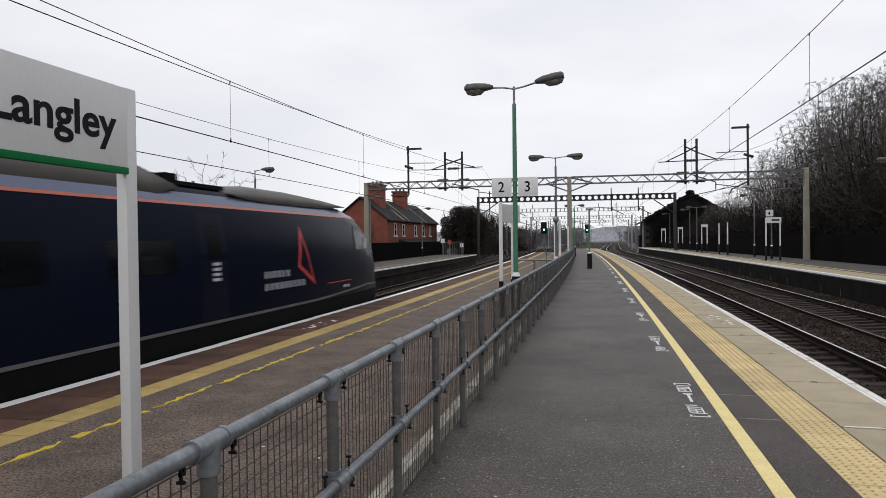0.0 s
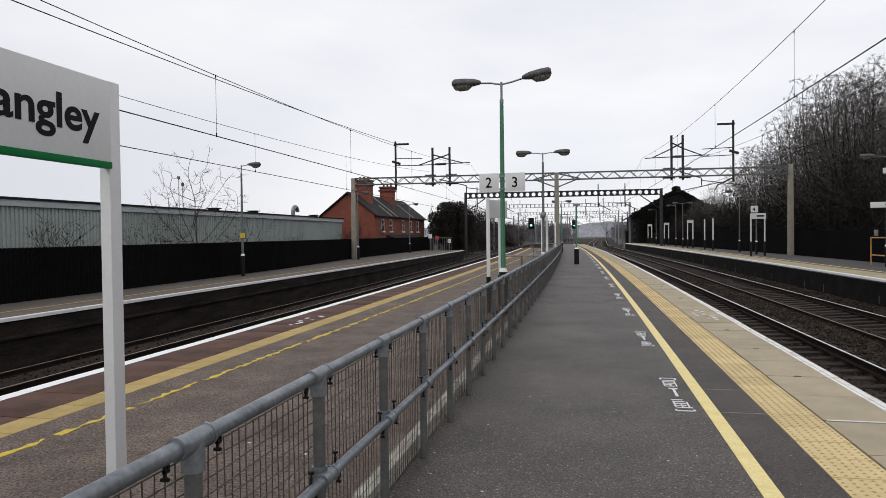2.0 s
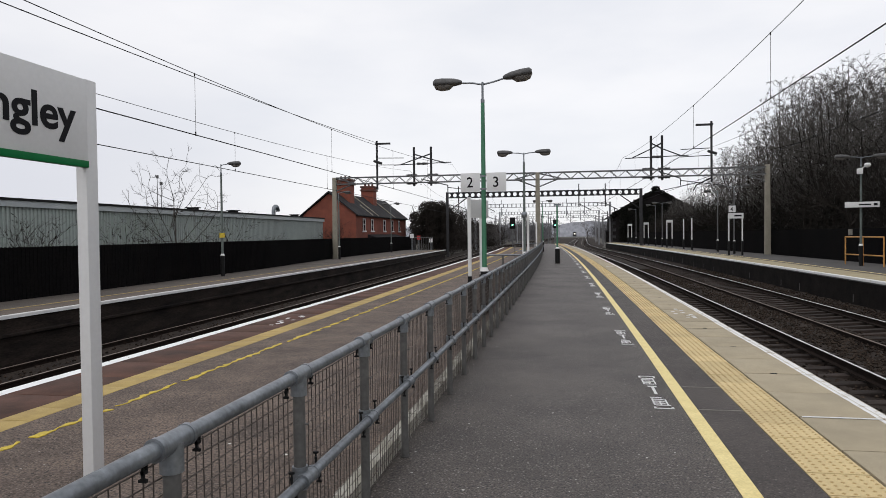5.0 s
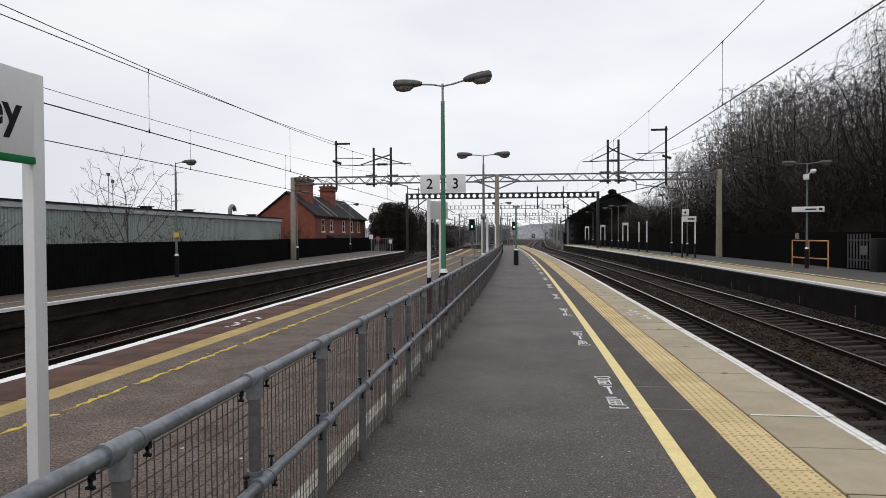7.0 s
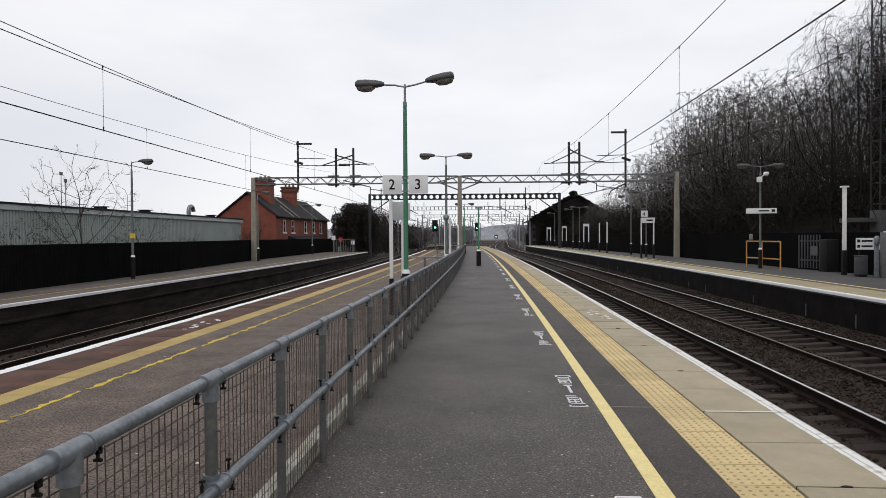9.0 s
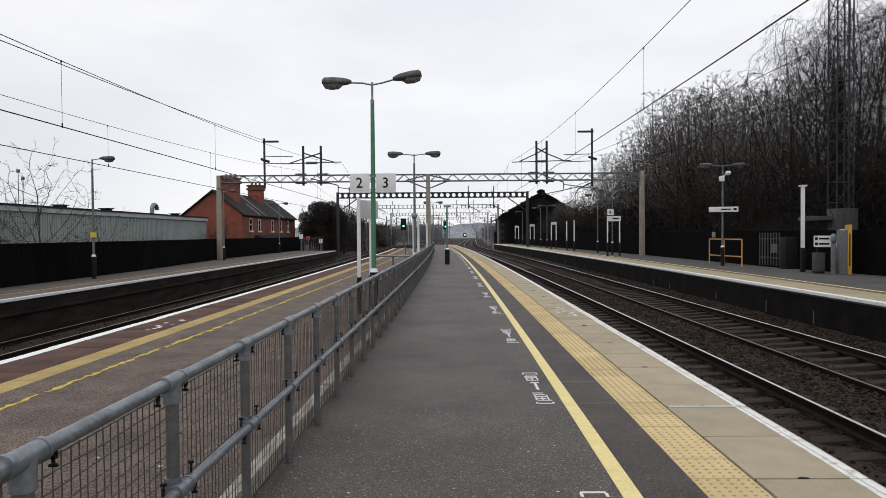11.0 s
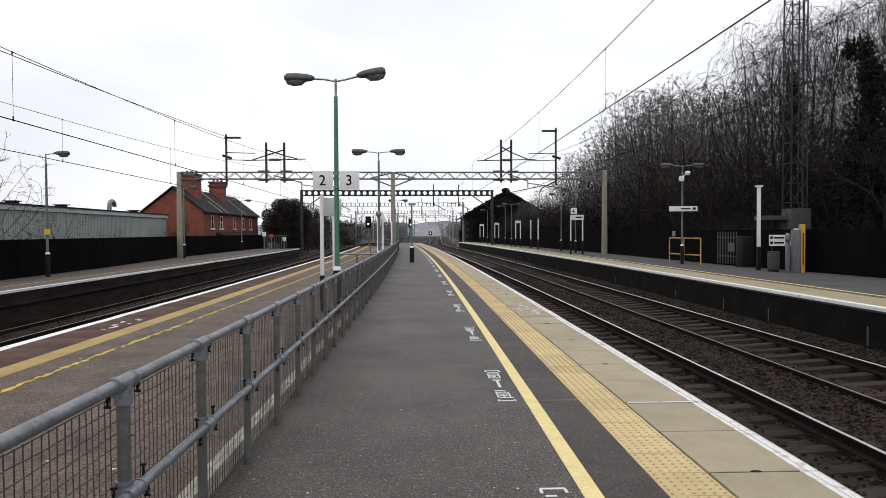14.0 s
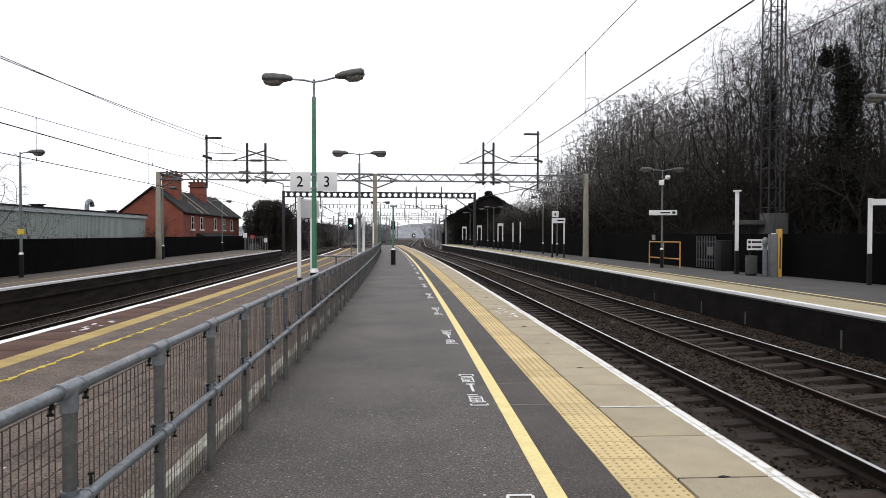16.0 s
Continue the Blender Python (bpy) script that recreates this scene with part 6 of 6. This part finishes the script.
# platform 4 sign and farther signs
four = put("platform_number_sign", "white frame sign with platform number four", "sign", 11.45, 47.0)
for x in (-0.48, 0.36):
    part("leg", Shape().box(x - 0.035, x + 0.035, -0.035, 0.035, 0.95, 2.75), WHITE, four, "white leg")
    part("foot", Shape().box(x - 0.055, x + 0.055, -0.055, 0.055, 0, 0.95), BLACK, four, "black foot")
part("board", Shape().box(-0.5, 0.42, -0.08, -0.05, 2.42, 2.78), SIGN_WHITE, four)
part("lettering_bars", Shape().box(-0.15, 0.3, -0.085, -0.08, 2.55, 2.65), LETTER, four)
pn = part("panel", Shape().box(-0.5, -0.06, -0.08, -0.05, 2.84, 3.26), SIGN_WHITE, four)
lettering("numeral", "4", 0.34, LETTER, pn, pose(-0.40, -0.085, 2.92, 90, 0, 0), depth=0.001, bold=0.003)
for x, y in ((11.8, 62.5), (11.8, 66.0), (11.8, 73.0), (11.8, 88.0), (11.6, 101.0)):
    ws = put("white_sign", "white sign on legs along the side platform", "sign", x, y, group="far platform signs")
    wide = 0.26 if y > 70 else 0.0
    for dx in ((-wide, wide) if wide else (0,)):
        part("leg", Shape().box(dx - 0.045, dx + 0.045, -0.045, 0.045, 0.9, 2.8), WHITE, ws)
        part("foot", Shape().box(dx - 0.07, dx + 0.07, -0.05, 0.05, 0, 0.9), BLACK, ws)
    if wide:
        part("board", Shape().box(-wide - 0.05, wide + 0.05, -0.07, -0.05, 2.58, 2.85), SIGN_WHITE, ws)
end = put("station_sign", "white name board on a white post with a black foot", "sign", 14.85, 20.6, 0.06, rz=-12)
part("post", Shape().box(-0.05, 0.05, -0.05, 0.05, 1.0, 2.75), WHITE, end)
part("foot", Shape().box(-0.055, 0.055, -0.055, 0.055, 0, 1.0), BLACK, end)
part("board", Shape().box(-0.02, 1.5, -0.09, -0.06, 2.52, 2.72), SIGN_WHITE, end)

# ---- island furniture farther on ----
for x, y, two in ((-1.6, 27.5, True), (-1.55, 46.5, True), (-1.4, 52.0, False)):
    ws = put("notice_board", "white notice board legs behind the tube fence", "sign", x, y, 0.0, group="island notice boards")
    for k, dy in enumerate((0.0, 2.0) if two else (0.0,)):
        part("leg", Shape().box(-0.05 + 0.1 * k, 0.05 + 0.1 * k, dy - 0.04, dy + 0.04, 0.7, 2.45), WHITE, ws)
        part("foot", Shape().box(-0.055 + 0.1 * k, 0.055 + 0.1 * k, dy - 0.045, dy + 0.045, 0, 0.7), BLACK, ws)
    part("board", Shape().box(-0.02, 0.02, 0.05, 1.95 if two else 0.3, 1.95, 2.4), SIGN_WHITE, ws)
cc = put("security_camera", "pale security camera on the lamp post", "camera", -1.47, 25.6, 0.0)
part("housing", Shape().loft([[(r * math.cos(q), -0.12 + r * math.sin(q), z) for q in [2 * math.pi * i / 12 for i in range(12)]] for z, r in ((2.22, 0.04), (2.28, 0.10), (2.40, 0.11), (2.46, 0.06))]), GALV, cc, smooth=True)
part("bracket", Shape().tube((0, 0, 2.44), (0, -0.12, 2.42), 0.03, n=6), BLACK, cc)
tp = put("platform_post", "thin green post with a small top bar and black base", "post", -0.22, 37.2, 0.0)
part("column", Shape().tube((0, 0, 0.85), (0, 0, 3.2), 0.045, n=10), GREEN, tp)
part("base", Shape().tube((0, 0, 0), (0, 0, 0.82), 0.13, n=14), BLACK, tp, "black base sleeve")
part("collar", Shape().tube((0, 0, 0.82), (0, 0, 0.90), 0.13, 0.06, n=14), WHITE, tp, "white collar")
part("top_bar", Shape().box(-0.18, 0.22, -0.04, 0.04, 3.15, 3.25), GALV, tp)


def signal(x, y, z, s, label):
    t = put("signal", label, "signal", x, y, -1.1)
    part("post", Shape().tube((0, 0.1, 0), (0, 0.1, z + 1.1), 0.07, n=8), STEEL, t)
    part("head", Shape().box(-0.32 * s, 0.32 * s, -0.06, 0.06, z + 1.1 - 0.55 * s, z + 1.1 + 0.75 * s), BLACK, t, "black signal head", bevel=0.05)
    part("hood", Shape().tube((0, -0.3 * s, z + 1.1 - 0.1 * s), (0, -0.06, z + 1.1 - 0.1 * s), 0.20 * s, n=12, caps=False), BLACK, t)
    part("lens", Shape().tube((0, -0.10, z + 1.1 - 0.1 * s), (0, -0.06, z + 1.1 - 0.1 * s), 0.10 * s, n=12), SIGNAL_GO, t, "lit green lens")
    part("lower_box", Shape().box(-0.25 * s, 0.25 * s, 0.0, 0.2, z - 0.9, z - 0.3), STEEL, t)


signal(-4.95, 88.0, 2.95, 1.15, "colour light signal showing green by the fast lines")
signal(1.2, 114.5, 3.15, 1.1, "colour light signal showing green at the platform end")

# ---- end of the west platform ----
for x, y, col, h in ((-15.0, 70.0, SIGN_WHITE, 1.75), (-14.9, 73.5, SIGRED, 1.55), (-13.9, 76.0, SIGN_WHITE, 1.2)):
    ws = put("warning_sign", "small warning sign on a post at the platform end", "sign", x, y, -0.05, group="warning signs")
    part("post", Shape().tube((0, 0, 0), (0, 0, h), 0.04, n=8), GALV, ws)
    part("plate", Shape().box(-0.2, 0.2, -0.06, -0.04, h - 0.35, h + 0.1), col, ws)
ys = put("warning_sign", "small yellow notice on the lamp post", "sign", -14.28, 26.44, -0.01)
part("plate", Shape().box(-0.10, 0.13, -0.03, 0.02, 1.64, 1.84), YELLOW_WORN, ys)
pfe = thing("end_railing", "grey railings across the platform end", "railing", *on(-14.6, 72.5, -0.05))
for i in range(10):
    part("bar", Shape().tube((i * 0.25 - 0.8, 0, 0), (i * 0.25 - 0.8, 0, 1.45), 0.025, n=5), STEEL, pfe)
part("top_bar", Shape().box(-0.85, 1.5, -0.02, 0.02, 1.42, 1.48), STEEL, pfe)

hz = random.Random(8)
# ---- ivy-covered building beyond the side platform ----
hall = thing("overgrown_building", "large gabled building smothered in dark ivy", "building", 14.0, 118.0, -1.0)
HW = mat("dark_old_wall", (0.014, 0.012, 0.012), (0.009, 0.008, 0.008), 0.9, scale=0.8, spec=0.15)
part("wall", Shape().loft([[(-6.0, y, 0), (6.2, y, 0), (6.2, y, 6.3), (0.6, y, 9.6), (-6.0, y, 5.7)] for y in (0, 26)]), HW, hall, "dark old walls")
rf = Shape()
rf.loft([[(0.6, y, 9.9), (-6.7, y, 5.55), (-6.7, y, 5.3), (0.6, y, 9.6)] for y in (-0.4, 26.4)])
rf.loft([[(0.6, y, 9.9), (6.9, y, 6.15), (6.9, y, 5.9), (0.6, y, 9.6)] for y in (-0.4, 26.4)])
part("roof", rf, SLATE, hall, "dark roof")
for k in range(4):
    part("wall_bracket", Shape().box(-6.5, -6.0, 0.2, 1.2, 1.2 + k * 1.15, 1.75 + k * 1.15), HW, hall)
cells = []
for k in range(46):
    dx = -7.2 + k * 0.3
    zt = 8.85 - abs(dx) * 0.585
    cells.append((14.6 + dx, 117.75, zt + hz.uniform(-0.1, 0.12), 0.42, 0.45, 0.22, 130))
cells += [(14.5, 117.8, 9.0, 0.75, 0.6, 0.42, 420)] + [(9.2 + i * 1.25, 117.6, 0.8 + j * 1.3, 0.9, 0.22, 0.9, 230) for i in range(9) for j in range(5) if j * 1.3 < 7.2 - abs(14.6 - 9.2 - i * 1.25) * 0.6]
clumps("ivy_cover", "thick dark ivy over the gabled building", "ivy", cells, IVY, 12, (0.08, 0.17), kind="stuff")

# ---- far distance ----
hz = random.Random(8)
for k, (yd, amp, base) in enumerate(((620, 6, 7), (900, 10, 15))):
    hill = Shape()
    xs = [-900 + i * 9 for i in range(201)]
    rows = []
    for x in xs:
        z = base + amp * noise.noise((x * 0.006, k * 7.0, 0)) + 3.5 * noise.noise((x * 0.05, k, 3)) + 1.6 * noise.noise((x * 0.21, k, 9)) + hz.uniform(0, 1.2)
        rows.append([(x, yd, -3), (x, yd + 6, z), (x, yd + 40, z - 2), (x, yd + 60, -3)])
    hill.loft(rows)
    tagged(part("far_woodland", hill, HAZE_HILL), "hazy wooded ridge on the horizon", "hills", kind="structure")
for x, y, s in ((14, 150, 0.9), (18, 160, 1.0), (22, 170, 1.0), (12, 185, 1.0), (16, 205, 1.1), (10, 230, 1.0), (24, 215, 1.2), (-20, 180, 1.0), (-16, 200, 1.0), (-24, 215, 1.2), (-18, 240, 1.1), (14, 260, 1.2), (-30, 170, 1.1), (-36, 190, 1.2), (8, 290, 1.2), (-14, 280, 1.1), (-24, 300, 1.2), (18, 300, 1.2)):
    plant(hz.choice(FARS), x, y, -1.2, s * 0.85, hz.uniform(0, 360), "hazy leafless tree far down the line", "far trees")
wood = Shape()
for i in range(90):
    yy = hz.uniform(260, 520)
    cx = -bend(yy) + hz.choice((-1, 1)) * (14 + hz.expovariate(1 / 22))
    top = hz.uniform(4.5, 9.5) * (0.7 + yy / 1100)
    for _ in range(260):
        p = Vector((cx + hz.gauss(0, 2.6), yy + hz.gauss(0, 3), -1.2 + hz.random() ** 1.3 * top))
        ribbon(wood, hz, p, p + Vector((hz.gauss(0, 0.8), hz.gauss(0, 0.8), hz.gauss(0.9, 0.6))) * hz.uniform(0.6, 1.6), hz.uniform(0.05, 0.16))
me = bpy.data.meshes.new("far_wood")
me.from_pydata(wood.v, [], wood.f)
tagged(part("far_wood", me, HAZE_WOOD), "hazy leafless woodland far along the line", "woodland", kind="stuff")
for x, y, h in ((8.5, 135, 5.5), (9.5, 150, 4.5), (11, 142, 3.5)):
    k = thing("lineside_hut", "dark lineside hut beyond the platform", "hut", x, y, -1.1)
    part("body", Shape().box(-1.2, 1.2, 0, 3, 0, h * 0.55), HW, k, bevel=0.03)
    part("roof", Shape().loft([[(-1.4, q, h * 0.55), (0, q, h * 0.75), (1.4, q, h * 0.55)] for q in (-0.2, 3.2)]), SLATE, k)
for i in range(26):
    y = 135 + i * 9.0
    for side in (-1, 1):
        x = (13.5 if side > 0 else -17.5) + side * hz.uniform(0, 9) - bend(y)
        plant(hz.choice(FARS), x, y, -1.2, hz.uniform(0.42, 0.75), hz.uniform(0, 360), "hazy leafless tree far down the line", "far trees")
for i in range(7):
    y = 128 + i * 21.0
    for x in (-14.6, 12.0, -1.6):
        m = put("lineside_mast", "slim grey mast beside the far line", "mast", x + hz.uniform(-0.4, 0.4), y, -1.2, group="far masts")
        part("shaft", Shape().box(-0.11, 0.11, -0.11, 0.11, 0, 7.6 + hz.uniform(-0.6, 0.8)), STEEL, m)
        part("arm", Shape().tube((0, 0, 6.6), (2.4 if x < 0 else -2.4, 0, 6.4), 0.05, n=5), STEEL, m)


# ---- paving pieces, built last ----
slab_me = Shape().box(0.006, 0.757, 0.008, 0.921, -0.06, 0.0).mesh("edge_slab", bevel=0.004)
slab_me.materials.append(SLAB)
for i in range(128):
    y = -4.89 + 0.935 * i
    if y < ISLAND_END - 1:
        ob = part("edge_slab", slab_me, None, island, at=spot(1.938, y, 0.0 + random.uniform(-0.003, 0.003)) @ pose(0, 0, 0, random.uniform(-0.15, 0.15), 0, 0))
slot_me = Shape().prism([(-0.038, 0), (0, -0.02), (0.038, 0), (0, 0.02)], -0.004, 0.0035).mesh("lifting_slot")
slot_me.materials.append(BLACK)
for i in range(0, 16):
    part("lifting_slot", slot_me, None, island, at=spot(2.27 + random.uniform(-0.02, 0.02), -4.89 + 1.87 * i))
tac = Shape().box(0.005, 0.399, 0.006, 0.394, -0.05, 0.0)
for i in range(6):
    for j in range(6):
        cx, cy, r = 0.035 + i * 0.0668, 0.035 + j * 0.0655, 0.0145
        tac.add([(cx - r, cy, 0), (cx, cy - r, 0), (cx + r, cy, 0), (cx, cy + r, 0), (cx - r * 0.6, cy, 0.0055), (cx, cy - r * 0.6, 0.0055), (cx + r * 0.6, cy, 0.0055), (cx, cy + r * 0.6, 0.0055)],
                [(0, 1, 5, 4), (1, 2, 6, 5), (2, 3, 7, 6), (3, 0, 4, 7), (4, 5, 6, 7)])
tac_me = bpy.data.meshes.new("tactile_paver")
tac_me.from_pydata(tac.v, [], tac.f)
tac_me.materials.append(TACTILE)
tac_me.materials.append(BLISTER)
for k, poly in enumerate(tac_me.polygons):
    poly.material_index = 1 if k >= 6 else 0
for i in range(298):
    y = -6.34 + 0.4 * i
    part("tactile_paver", tac_me, None, island, at=spot(1.519, y, random.uniform(-0.002, 0.003)))
red_me = Shape().box(0.003, 0.955, 0.005, 0.911, -0.06, 0.0).mesh("edge_stone", bevel=0.005)
red_me.materials.append(SLAB_RED)
och_me = Shape().box(0.003, 0.327, 0.004, 0.452, -0.03, 0.004).mesh("ochre_paver", bevel=0.003)
och_me.materials.append(TACTILE_OLD)
for i in range(98):
    y = -5.785 + 0.917 * i
    part("edge_stone", red_me, None, island, at=spot(-6.06, y, random.uniform(-0.004, 0.003)))
    for k in (0.0, 0.4585):
        part("ochre_paver", och_me, None, island, at=spot(-5.10, y + k, random.uniform(-0.002, 0.002)))
far_me = Shape().box(0.003, 1.375, 0.004, 0.910, -0.08, 0.0).mesh("edge_slab", bevel=0.004)
far_me.materials.append(SLAB_FAR)
for i in range(128):
    y = -4.0 + 0.917 * i
    part("edge_slab", far_me, None, east, at=spot(9.32, y, 0.064))


motions()
